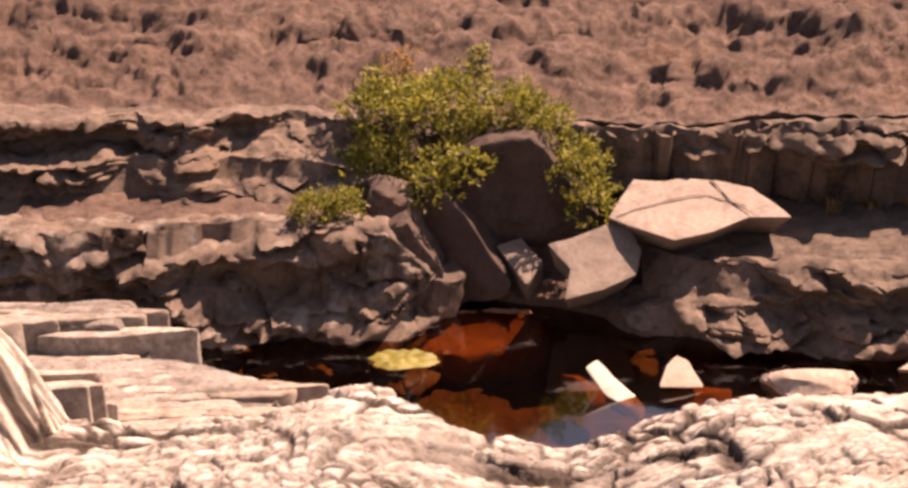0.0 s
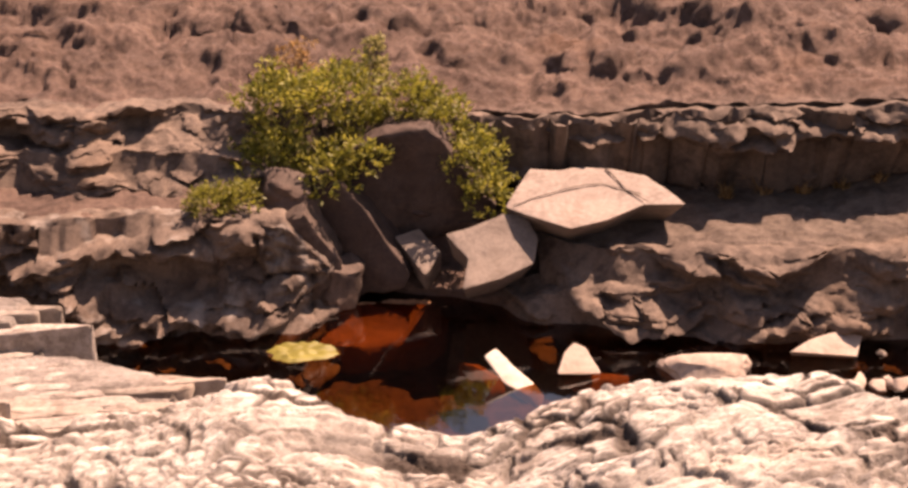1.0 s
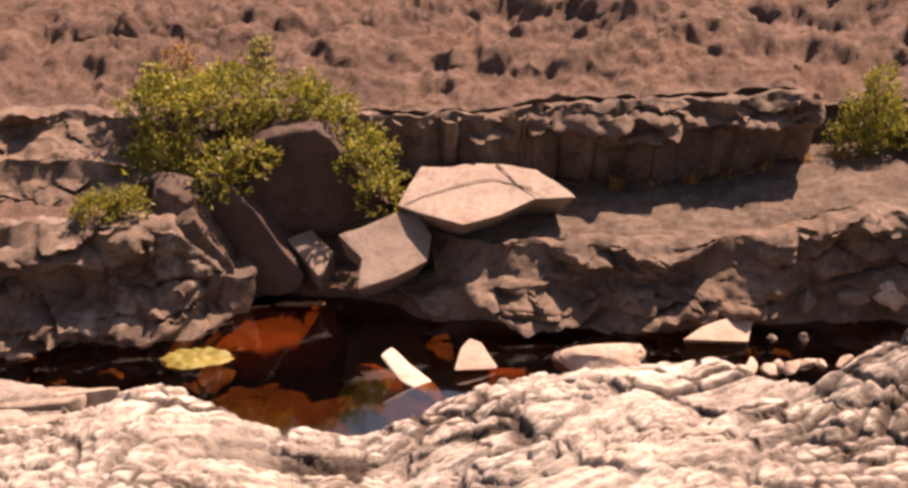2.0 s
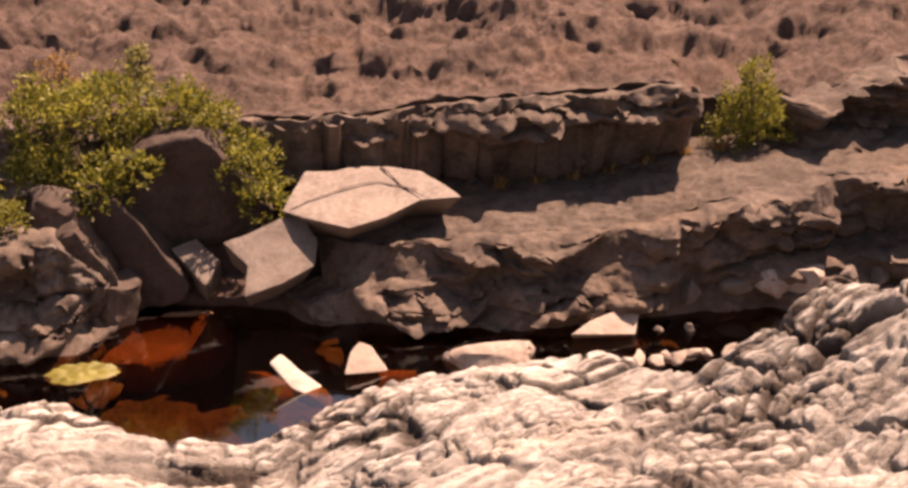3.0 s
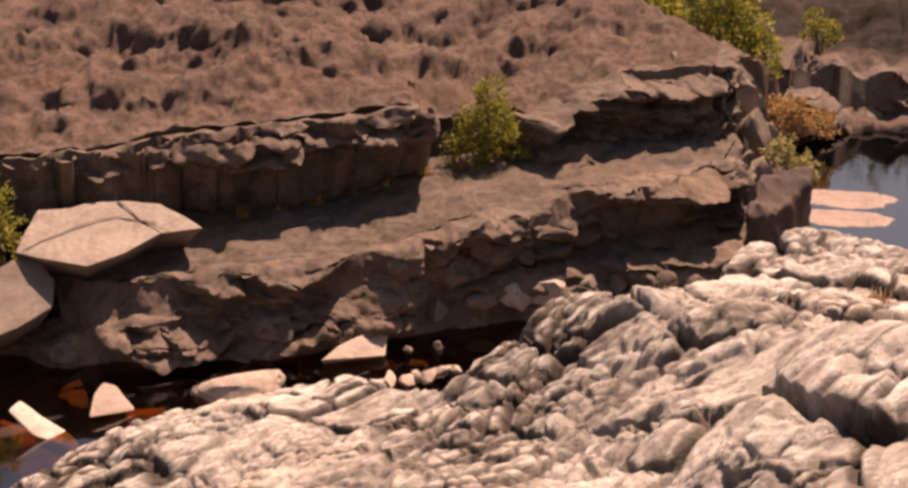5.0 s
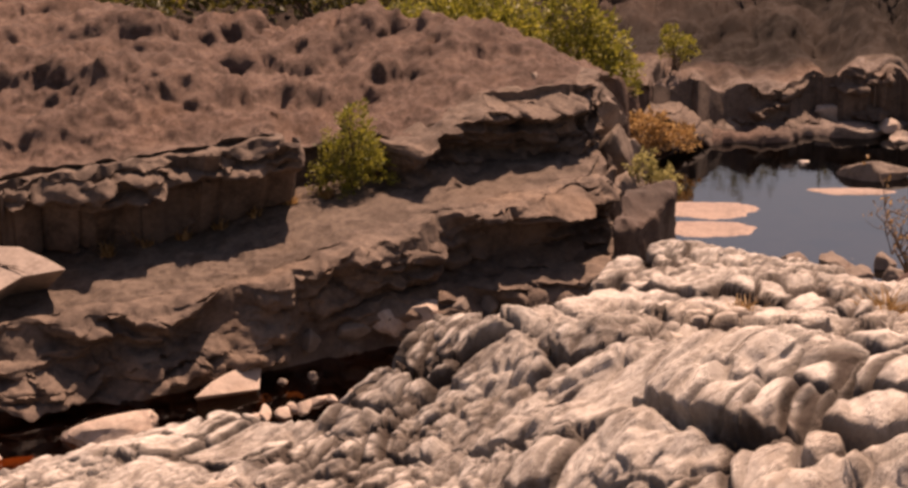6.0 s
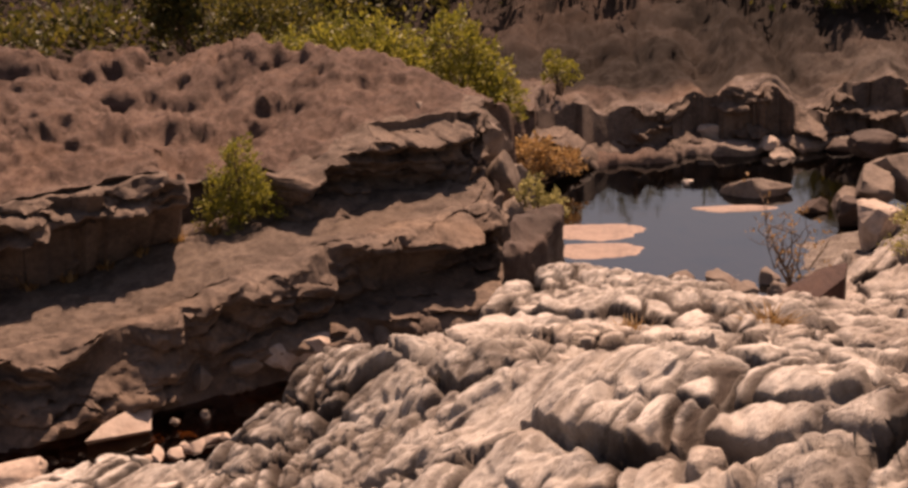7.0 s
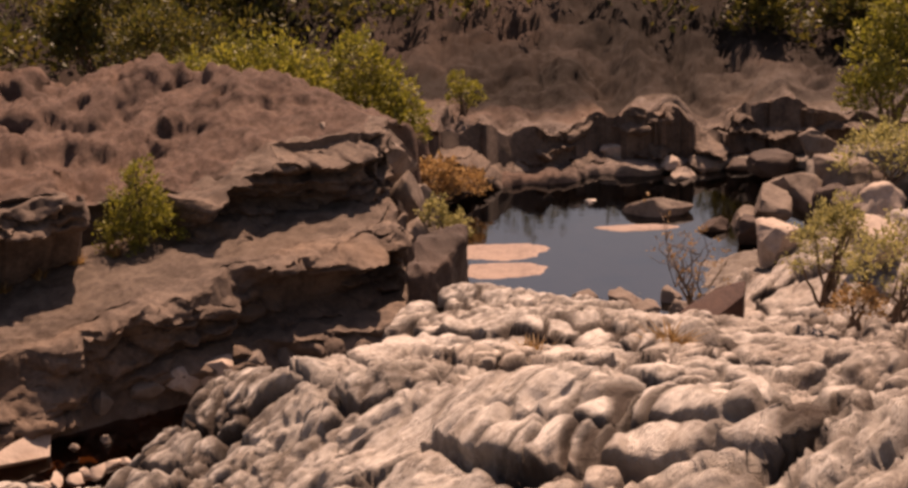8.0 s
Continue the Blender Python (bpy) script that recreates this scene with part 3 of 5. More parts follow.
def grass_tuft(name, at, radius, height, count, material, label, seed=1, group="dry grass tufts"):
    g = np.random.default_rng(seed)
    verts, faces = [], []
    for _ in range(count):
        a, q = g.uniform(0, 2 * math.pi), math.sqrt(g.uniform(0, 1))
        bx, by = math.cos(a) * q * radius * 0.5, math.sin(a) * q * radius * 0.5
        lean = g.normal(size=2) * 0.35 + np.array([math.cos(a), math.sin(a)]) * q * 0.6
        h = height * g.uniform(0.5, 1.1)
        w = 0.006 + 0.004 * g.uniform()
        n0 = len(verts)
        px, py = -math.sin(a) * w, math.cos(a) * w
        for t, ww in ((0, 1), (0.55, 0.8), (1, 0.15)):
            cx, cy, cz = bx + lean[0] * h * t * t, by + lean[1] * h * t * t, h * t * (1 - 0.2 * t) - 0.03
            verts += [(cx - px * ww, cy - py * ww, cz), (cx + px * ww, cy + py * ww, cz)]
        faces += [(n0, n0 + 1, n0 + 3, n0 + 2), (n0 + 2, n0 + 3, n0 + 5, n0 + 4)]
    ob = link_mesh(name, verts, faces, material)
    ob.location = (at[0], at[1], float(base_height(np.array([at[0]]), np.array([at[1]]))[0]) + 0.01)
    return tagged(ob, label, "grass tuft", group)


def floating_mat(name, at, rx, ry, turn, material, label, category, seed=1, lumps=0.004, z=0.012):
    """A thin raft lying on the water, with a ragged edge."""
    bm = bmesh.new()
    n, rings = 64, 7
    grid = []
    for k in range(rings + 1):
        row = []
        for i in range(n):
            t = 2 * math.pi * i / n
            c = Vector((math.cos(t), math.sin(t), 0))
            edge = 1 + 0.22 * noise.noise(c * 1.3 + Vector((seed, 0, 0))) + 0.14 * noise.noise(c * 4.1 + Vector((0, seed, 0))) + 0.06 * noise.noise(c * 11)
            q = k / rings
            p = Vector((c.x * rx, c.y * ry, 0)) * edge * q
            h = z * (1 - q ** 6) + lumps * noise.noise(p * 14 + Vector((seed, 0, 0)))
            row.append(bm.verts.new((p.x, p.y, h if k < rings else -0.006)))
            if k == 0:
                break
        grid.append(row)
    for i in range(n):
        bm.faces.new((grid[0][0], grid[1][i], grid[1][(i + 1) % n]))
    for k in range(1, rings):
        for i in range(n):
            j = (i + 1) % n
            bm.faces.new((grid[k][i], grid[k + 1][i], grid[k + 1][j], grid[k][j]))
    ob = finish(bm, name, material, (at[0], at[1], 0.0))
    ob.rotation_euler = (0, 0, radians(turn))
    return tagged(ob, label, category)


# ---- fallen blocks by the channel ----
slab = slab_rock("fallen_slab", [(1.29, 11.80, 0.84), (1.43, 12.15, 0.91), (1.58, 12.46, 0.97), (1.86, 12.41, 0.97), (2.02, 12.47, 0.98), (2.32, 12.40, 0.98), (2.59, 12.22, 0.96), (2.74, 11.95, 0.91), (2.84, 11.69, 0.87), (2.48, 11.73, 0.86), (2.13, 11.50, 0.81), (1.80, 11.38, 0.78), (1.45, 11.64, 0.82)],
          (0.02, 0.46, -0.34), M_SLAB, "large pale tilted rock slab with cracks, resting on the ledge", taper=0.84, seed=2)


def crack_line(parent, path, width=0.016):
    """A dark open crack along a line on a slab's face."""
    pts = [Vector(p) - parent.location for p in path]
    fine = []
    for p, q in zip(pts, pts[1:]):
        fine += [p.lerp(q, k / 6) for k in range(6)]
    fine.append(pts[-1])
    verts, faces = [], []
    for k, p in enumerate(fine):
        d = (fine[min(k + 1, len(fine) - 1)] - fine[max(k - 1, 0)]).normalized()
        side = d.cross(Vector((0, 0, 1))).normalized() * width * (0.5 + 0.4 * noise.noise(p * 9)) * (1 if 0 < k < len(fine) - 1 else 0.2)
        wob = Vector((0, 0.02 * noise.noise(p * 13), 0))
        verts += [p + side + wob + Vector((0, 0, 0.016)), p + wob + Vector((0, 0, 0.012)), p - side + wob + Vector((0, 0, 0.016))]
        if k:
            n0 = 3 * k
            faces += [(n0 - 3, n0 - 2, n0 + 1, n0), (n0 - 2, n0 - 1, n0 + 2, n0 + 1)]
    link_mesh("crack", verts, faces, M_DARK, parent)


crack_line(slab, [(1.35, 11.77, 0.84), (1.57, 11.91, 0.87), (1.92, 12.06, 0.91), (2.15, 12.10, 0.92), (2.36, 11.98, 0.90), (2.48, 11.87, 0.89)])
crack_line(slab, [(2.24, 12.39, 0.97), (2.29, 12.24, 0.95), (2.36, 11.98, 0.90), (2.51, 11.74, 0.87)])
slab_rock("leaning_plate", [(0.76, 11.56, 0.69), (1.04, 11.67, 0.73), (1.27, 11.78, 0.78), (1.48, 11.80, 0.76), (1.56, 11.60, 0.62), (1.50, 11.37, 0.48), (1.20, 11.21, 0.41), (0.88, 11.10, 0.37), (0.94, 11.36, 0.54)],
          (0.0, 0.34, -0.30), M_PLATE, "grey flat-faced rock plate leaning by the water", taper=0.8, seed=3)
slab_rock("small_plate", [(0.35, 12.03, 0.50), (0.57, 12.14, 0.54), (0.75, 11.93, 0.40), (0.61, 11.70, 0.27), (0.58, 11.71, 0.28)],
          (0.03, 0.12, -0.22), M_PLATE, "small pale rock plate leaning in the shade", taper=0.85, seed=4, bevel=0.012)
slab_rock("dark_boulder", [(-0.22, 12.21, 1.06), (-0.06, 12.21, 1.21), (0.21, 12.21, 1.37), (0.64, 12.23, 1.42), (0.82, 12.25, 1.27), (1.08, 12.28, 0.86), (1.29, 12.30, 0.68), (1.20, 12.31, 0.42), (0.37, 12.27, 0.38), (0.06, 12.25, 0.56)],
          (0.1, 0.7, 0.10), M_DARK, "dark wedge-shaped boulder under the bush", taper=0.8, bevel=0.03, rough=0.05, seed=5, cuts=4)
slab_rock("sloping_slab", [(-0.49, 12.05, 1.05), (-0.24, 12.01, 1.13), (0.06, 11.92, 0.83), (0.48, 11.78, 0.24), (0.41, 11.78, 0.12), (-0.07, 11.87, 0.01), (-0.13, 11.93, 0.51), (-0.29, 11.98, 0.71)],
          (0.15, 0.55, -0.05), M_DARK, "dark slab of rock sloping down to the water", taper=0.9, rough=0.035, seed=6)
M_RUGGED = rock_material("rugged_brown_rock", (0.12, 0.08, 0.062), (0.07, 0.047, 0.036), (0.035, 0.024, 0.018), (0.14, 0.078, 0.05))
for k, (x, y, z, rx, ry, rz) in enumerate(((-0.5, 11.85, 0.55, 0.5, 0.4, 0.6), (-0.15, 11.8, 0.15, 0.42, 0.35, 0.4), (-1.0, 11.75, 0.35, 0.55, 0.35, 0.5), (-0.6, 12.1, 0.95, 0.35, 0.35, 0.28))):
    round_rock("rugged_boulder", (x, y, z), (rx, ry, rz), M_RUGGED, "rugged dark brown boulder above the water", seed=90 + k, turn=25 * k, facets=22, rough=0.2, group="boulders beside the bush")
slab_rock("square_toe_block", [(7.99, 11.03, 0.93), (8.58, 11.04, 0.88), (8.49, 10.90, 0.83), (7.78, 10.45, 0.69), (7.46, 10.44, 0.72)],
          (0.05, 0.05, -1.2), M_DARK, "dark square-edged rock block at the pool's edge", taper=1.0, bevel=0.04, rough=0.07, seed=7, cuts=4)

# ---- rocks in the channel ----
slab_rock("broken_shard", [(0.98, 10.15, 0.20), (1.07, 10.24, 0.22), (1.19, 10.16, 0.12), (1.36, 10.06, -0.00), (1.30, 9.95, -0.05), (1.11, 10.00, 0.05)],
          (0.10, 0.08, -0.16), M_PALE, "long pale splintered rock shard lying in the water", taper=0.95, bevel=0.012, seed=8)
slab_rock("peaked_stone", [(1.53, 10.09, 0.06), (1.61, 10.28, 0.16), (1.70, 10.38, 0.20), (1.79, 10.35, 0.16), (1.89, 10.17, 0.02)],
          (0.02, 0.3, -0.15), M_TAN, "pale peaked stone rising from the water", taper=0.75, bevel=0.02, seed=9)
round_rock("flat_stone", (2.78, 10.22, 0.0), (0.55, 0.28, 0.17), M_TAN, "low flat pale stone, half under water", seed=10, turn=-8, facets=14, rough=0.14)
slab_rock("three_cornered_stone", [(3.39, 10.29, 0.11), (3.60, 10.42, 0.16), (4.00, 10.58, 0.19), (4.05, 10.50, 0.14), (3.95, 10.30, 0.05)],
          (0.03, 0.16, -0.12), M_TAN, "pale three-cornered rock tilted out of the water", taper=0.9, bevel=0.012, seed=11)
slab_rock("rust_ledge", [(-0.44, 11.40, -0.15), (-0.05, 11.72, 0.02), (0.30, 11.80, 0.03), (0.61, 11.78, 0.02), (0.80, 11.55, -0.05), (0.60, 11.38, -0.18), (0.1, 11.28, -0.28), (-0.3, 11.30, -0.18)],
          (0, 0.1, -0.35), M_RUST, "rust-orange rock shelf just under the water", taper=1.05, bevel=0.05, rough=0.045, seed=12)
round_rock("sunken_stone", (0.98, 10.5, -0.22), (0.25, 0.35, 0.18), M_RUST, "rust-coloured stone lying under the water", seed=13, turn=20)
round_rock("sunken_stone", (1.9, 10.35, -0.16), (0.35, 0.3, 0.14), M_RUST, "rust-coloured stone lying under the water", seed=14)
for k in range(13):
    t = k / 12
    rr = random.Random(100 + k)
    round_rock("channel_stone", (3.3 + 1.5 * t + rr.uniform(-0.05, 0.05), 9.9 + 0.02 * math.sin(9 * t) + rr.uniform(-0.05, 0.05), 0.0), (rr.uniform(0.07, 0.16), rr.uniform(0.06, 0.1), rr.uniform(0.05, 0.09)),
               M_TAN, "small brown-grey stone in a row across the shallows", seed=200 + k, turn=rr.uniform(0, 90), group="stones in the shallows")
for k, (x, y, z, r) in enumerate(((5.0, 10.75, 0.2, 0.2), (5.3, 10.7, 0.22, 0.26), (5.62, 10.66, 0.25, 0.3), (5.95, 10.66, 0.22, 0.22), (4.6, 10.78, 0.18, 0.17), (6.3, 10.7, 0.2, 0.2), (4.45, 10.4, 0.0, 0.09), (4.2, 10.45, 0.0, 0.08))):
    round_rock("bank_stone", (x, y, z), (r, r * 0.7, r * 0.6), M_TAN if k in (1, 2) else M_PLATE, "worn rounded stone at the foot of the ledge", seed=230 + k, turn=15 * k, group="stones at the ledge foot")
M_ALGAE = leaf_material("yellow_green_algae", (0.19, 0.165, 0.025), (0.26, 0.22, 0.04), (0.31, 0.26, 0.06))
floating_mat("algae_patch", (-0.43, 10.75), 0.31, 0.19, 6, M_ALGAE, "yellow-green algae floating on brown water", "algae", seed=3, lumps=0.03, z=0.02)

# ---- bushes on the bank ----
bush("bush", (0.05, 12.75, 0.95), [(-0.75, -0.3, 0.05, 0.42, 0.36), (-0.62, -0.1, 0.52, 0.44, 0.36), (-0.2, 0.1, 0.58, 0.42, 0.32), (-0.18, -0.5, 0.12, 0.3, 0.2), (-0.45, -0.62, -0.12, 0.22, 0.2),
                                   (0.45, 0.05, 0.5, 0.32, 0.36), (0.72, 0.0, 0.36, 0.36, 0.34), (1.0, -0.3, 0.06, 0.34, 0.32), (1.14, -0.55, -0.2, 0.27, 0.28), (0.05, 0.1, 0.3, 0.3, 0.25), (-0.95, -0.35, 0.0, 0.25, 0.22), (-0.75, -0.05, 0.62, 0.26, 0.22), (-0.3, -0.7, 0.0, 0.25, 0.16), (0.08, -0.66, 0.24, 0.2, 0.15)],
     15000, 0.055, M_LEAF, "leafy yellow-green bush spreading over a dark boulder", stems=14, seed=21)
bush("feathery_bush", (0.2, 13.3, 1.35), [(0.0, 0, 0.25, 0.14, 0.26), (0.02, 0, 0.5, 0.10, 0.2)], 1100, 0.045, M_OLIVE, "tall thin pale olive sprig behind the bush", stems=4, seed=22)
bush("feathery_bush", (-0.52, 13.5, 1.4), [(0, 0, 0.3, 0.18, 0.25)], 700, 0.04, M_DRY, "thin straw-coloured dry sprig on the slope", stems=4, seed=23)
bush("small_bush", (-1.1, 11.75, 0.80), [(-0.08, -0.05, 0.12, 0.22, 0.17), (0.14, 0.0, 0.16, 0.18, 0.14)], 2200, 0.04, M_LEAF, "small yellow-green bush on the rock face", stems=6, seed=24)
bush("ledge_bush", (5.85, 12.55, 0.85), [(0, 0, 0.3, 0.3, 0.36), (0.04, 0, 0.62, 0.18, 0.28), (0.2, 0, 0.15, 0.28, 0.24), (-0.2, -0.02, 0.12, 0.24, 0.22)], 5600, 0.04, M_LEAF, "upright green bush in a notch of the ledge", stems=7, seed=25)

# ---- behind the bank ----
bush("shore_bush", (8.75, 17.2, 0.7), [(0, 0, 0.55, 0.65, 0.5), (-0.7, 0.2, 0.4, 0.5, 0.4)], 5500, 0.07, M_LEAF, "broad green bush behind the rocks", stems=8, seed=31, group="bushes behind the bank")
bush("shore_bush", (9.5, 16.2, 0.7), [(0, 0, 0.7, 0.75, 0.6), (0.5, 0, 0.45, 0.5, 0.45), (-0.5, 0.2, 0.85, 0.55, 0.5)], 7000, 0.07, M_LEAF, "broad green bush behind the rocks", stems=8, seed=32, group="bushes behind the bank")
bush("shore_bush", (10.2, 15.2, 0.5), [(0, 0, 0.6, 0.6, 0.6), (-0.1, 0, 1.15, 0.42, 0.5), (0.35, -0.1, 0.4, 0.42, 0.45)], 6500, 0.07, M_LEAF, "tall dark green bush at the water's edge", stems=8, seed=33, group="bushes behind the bank")
bush("shore_bush", (8.9, 18.6, 0.8), [(0, 0, 0.9, 0.7, 0.6), (0.7, 0, 0.7, 0.6, 0.5)], 4500, 0.08, M_LEAFDARK, "tall dark green bush at the water's edge", stems=8, seed=34, group="bushes behind the bank")
bush("dry_shrub", (10.55, 14.35, 0.15), [(0, 0, 0.2, 0.4, 0.26), (0.35, -0.2, 0.12, 0.3, 0.18)], 3000, 0.06, M_DRY, "rust-brown dry shrub at the water's edge", stems=8, seed=35)
bush("yellow_shrub", (8.7, 11.75, 0.55), [(0, 0, 0.22, 0.16, 0.24), (0.18, -0.15, 0.1, 0.14, 0.16)], 1400, 0.04, M_OLIVE, "small yellow-green shrub at the tip of the ledge", stems=5, seed=36)
bush("yellow_shrub", (12.3, 16.0, 0.75), [(0, 0, 0.2, 0.25, 0.22), (-0.15, 0, 0.4, 0.15, 0.2)], 1200, 0.05, M_LEAF, "small yellow-green shrub on the far wall", stems=5, seed=37)

# ---- pool ----
M_BROWN = rock_material("brown_boulder_rock", (0.22, 0.165, 0.13), (0.15, 0.11, 0.085), (0.08, 0.055, 0.045), (0.22, 0.14, 0.1))
M_MAT = rock_material("pink_scum", (0.31, 0.225, 0.185), (0.24, 0.17, 0.14), (0.16, 0.11, 0.09), (0.29, 0.19, 0.145))
floating_mat("floating_mat", (10.0, 12.4), 0.62, 0.36, -36, M_MAT, "pale pink mat of scum floating on the pool", "scum", seed=5)
floating_mat("floating_mat", (9.6, 11.85), 0.55, 0.30, -36, M_MAT, "pale pink mat of scum floating on the pool", "scum", seed=6)
floating_mat("floating_mat", (11.85, 12.05), 0.5, 0.16, -36, M_MAT, "pale pink mat of scum floating on the pool", "scum", seed=7)
round_rock("island_rock", (12.45, 12.35, 0.0), (0.55, 0.3, 0.26), M_BROWN, "low grey-brown rock standing in the pool", seed=41, turn=-36)
round_rock("island_rock", (12.5, 11.4, 0.02), (0.26, 0.2, 0.18), M_DARK, "low grey-brown rock standing in the pool", seed=42)
round_rock("white_stone", (12.22, 13.31, 0.0), (0.13, 0.08, 0.05), M_PALE, "small white stone in the pool", seed=43)
for k, (x, y, z, r, m) in enumerate(((14.0, 13.45, 0.0, 0.22, M_TAN), (14.5, 13.6, 0.08, 0.3, M_BROWN), (14.1, 13.8, 0.1, 0.25, M_TAN), (14.9, 13.3, 0.0, 0.3, M_DARK), (13.5, 14.75, 0.1, 0.3, M_DARK), (13.85, 14.6, 0.12, 0.28, M_TAN),
                                     (13.3, 14.9, 0.25, 0.1, M_TAN), (12.9, 14.9, 0.0, 0.4, M_BROWN), (12.4, 15.1, 0.0, 0.4, M_BROWN), (14.75, 12.5, 0.25, 0.4, M_DARK))):
    round_rock("shore_rock", (x, y, z), (r * 1.2, r, r * 0.6), m, "worn rock at the far edge of the pool", seed=300 + k, turn=30 * k, group="rocks round the pool")
for k, (x, y, z, r, m) in enumerate(((12.45, 10.75, 0.15, 0.35, M_DARK), (12.8, 10.85, 0.35, 0.4, M_BROWN), (13.3, 10.9, 0.4, 0.45, M_BROWN), (13.15, 10.3, 0.45, 0.35, M_DARK), (13.2, 9.95, 0.5, 0.4, M_BROWN),
                                     (13.1, 9.5, 0.55, 0.35, M_TAN), (15.2, 12.2, 0.4, 0.35, M_BROWN), (13.9, 10.7, 0.5, 0.5, M_BROWN), (12.9, 11.3, 0.05, 0.3, M_BROWN), (11.8, 9.9, 0.35, 0.4, M_TAN), (11.5, 8.4, 0.7, 0.45, M_TAN))):
    round_rock("jumbled_rock", (x, y, z), (r * 1.1, r * 0.9, r * 0.75), m, "grey-brown boulder in a jumble beside the pool", seed=330 + k, turn=40 * k, group="jumble of rocks")
for k, (x, y, r) in enumerate(((9.6, 10.45, 0.26), (9.85, 10.15, 0.3), (9.8, 9.8, 0.28), (10.1, 9.6, 0.24), (9.35, 10.3, 0.2), (10.3, 9.95, 0.22), (9.3, 10.0, 0.2))):
    round_rock("wet_boulder", (x, y, 0.05), (r * 0.85, r * 0.7, r * 0.5), M_BROWN, "dark brown boulder at the near edge of the pool", seed=360 + k, turn=50 * k, group="dark boulders at the pool")
M_STUMP = rock_material("red_brown_block", (0.09, 0.045, 0.034), (0.06, 0.03, 0.022), (0.04, 0.02, 0.017), (0.11, 0.055, 0.04))
slab_rock("red_brown_block", [(8.12, 7.70, 0.94), (8.25, 7.70, 0.98), (8.59, 7.69, 1.08), (8.81, 7.58, 1.12), (8.65, 7.46, 1.05), (8.34, 7.45, 0.95), (8.14, 7.32, 0.87), (7.95, 7.49, 0.84)], (0.02, 0.05, -0.5), M_STUMP, "dark red-brown broken rock block between pale rocks", taper=1.0, seed=44)

for k, (x, y, z, rx, ry, rz) in enumerate(((8.75, 12.75, 1.2, 0.38, 0.4, 0.42), (8.72, 12.3, 0.75, 0.3, 0.35, 0.45), (9.0, 13.2, 1.1, 0.4, 0.45, 0.4), (9.35, 13.7, 0.6, 0.4, 0.4, 0.5), (8.5, 11.75, 0.55, 0.26, 0.3, 0.42),
                                           (9.0, 12.5, 0.3, 0.35, 0.35, 0.35), (8.35, 12.95, 1.5, 0.45, 0.35, 0.22), (9.5, 13.1, 0.2, 0.35, 0.3, 0.3), (9.9, 13.9, 0.2, 0.4, 0.35, 0.35))):
    round_rock("end_block", (x, y, z), (rx, ry, rz), M_BROWN, "rough brown block at the end of the upper ledge", seed=800 + k, turn=37 * k, facets=16, rough=0.16, group="blocks at the ledge end")

# ---- right bank plants ----
bush("pale_shrub", (9.7, 7.55, 0.75), [(0, 0, 0.4, 0.3, 0.42), (0.1, -0.1, 0.65, 0.2, 0.25)], 2400, 0.04, M_OLIVE, "pale olive shrub growing from the pale rocks", stems=9, seed=51, group="olive shrubs")
bush("pale_shrub", (9.4, 6.6, 0.95), [(0, 0, 0.35, 0.4, 0.4), (0.3, -0.3, 0.4, 0.35, 0.4)], 3000, 0.04, M_OLIVE, "pale olive shrub growing from the pale rocks", stems=9, seed=52, group="olive shrubs")
bush("dry_shrub", (8.95, 6.6, 1.0), [(0, 0, 0.12, 0.2, 0.14)], 900, 0.035, M_DRY, "low rust-brown dry shrub among the pale rocks", stems=5, seed=53)
bush("shore_bush", (13.9, 10.1, 0.6), [(0, 0, 0.3, 0.6, 0.3), (0.6, -0.5, 0.35, 0.6, 0.35)], 3500, 0.06, M_OLIVE, "broad olive bush behind the jumbled rocks", stems=8, seed=54)
bush("small_tree", (15.4, 11.2, 0.7), [(0, 0, 0.9, 0.6, 0.6), (0.2, 0, 1.5, 0.5, 0.5), (-0.3, 0.1, 0.5, 0.4, 0.4)], 6000, 0.07, M_LEAF, "green small tree beside the pool", "tree", stems=6, seed=55, thick=0.04)


def twig_shrub(at, seed):
    rnd = random.Random(seed)
    root = tagged(new("bare_shrub"), "bare twiggy shrub with a few dry leaves, among rocks", "shrub")
    root.location = at
    tips = []
    for k in range(9):
        a = rnd.uniform(0, 2 * math.pi)
        end = Vector((math.cos(a) * rnd.uniform(0.15, 0.45), math.sin(a) * rnd.uniform(0.1, 0.4), rnd.uniform(0.35, 0.75)))
        _, path = limb("stem", (0, 0, -0.05), end, 0.012, 0.004, root, M_WOOD, rnd, 0.5)
        for p in path[2:]:
            tip = p + Vector((rnd.gauss(0, 0.1), rnd.gauss(0, 0.1), rnd.uniform(0.05, 0.22)))
            limb("twig", p, tip, 0.005, 0.002, root, M_WOOD, rnd, 0.4, 3)
            tips.append(tip)
    v, f = leaves_data([(*t, 0.05, 0.06) for t in tips], len(tips) * 6, 0.035, rnd, per=3)
    link_mesh("dry_leaves", v, f, M_DRY, root)


twig_shrub((9.1, 8.45, 0.62), 61)

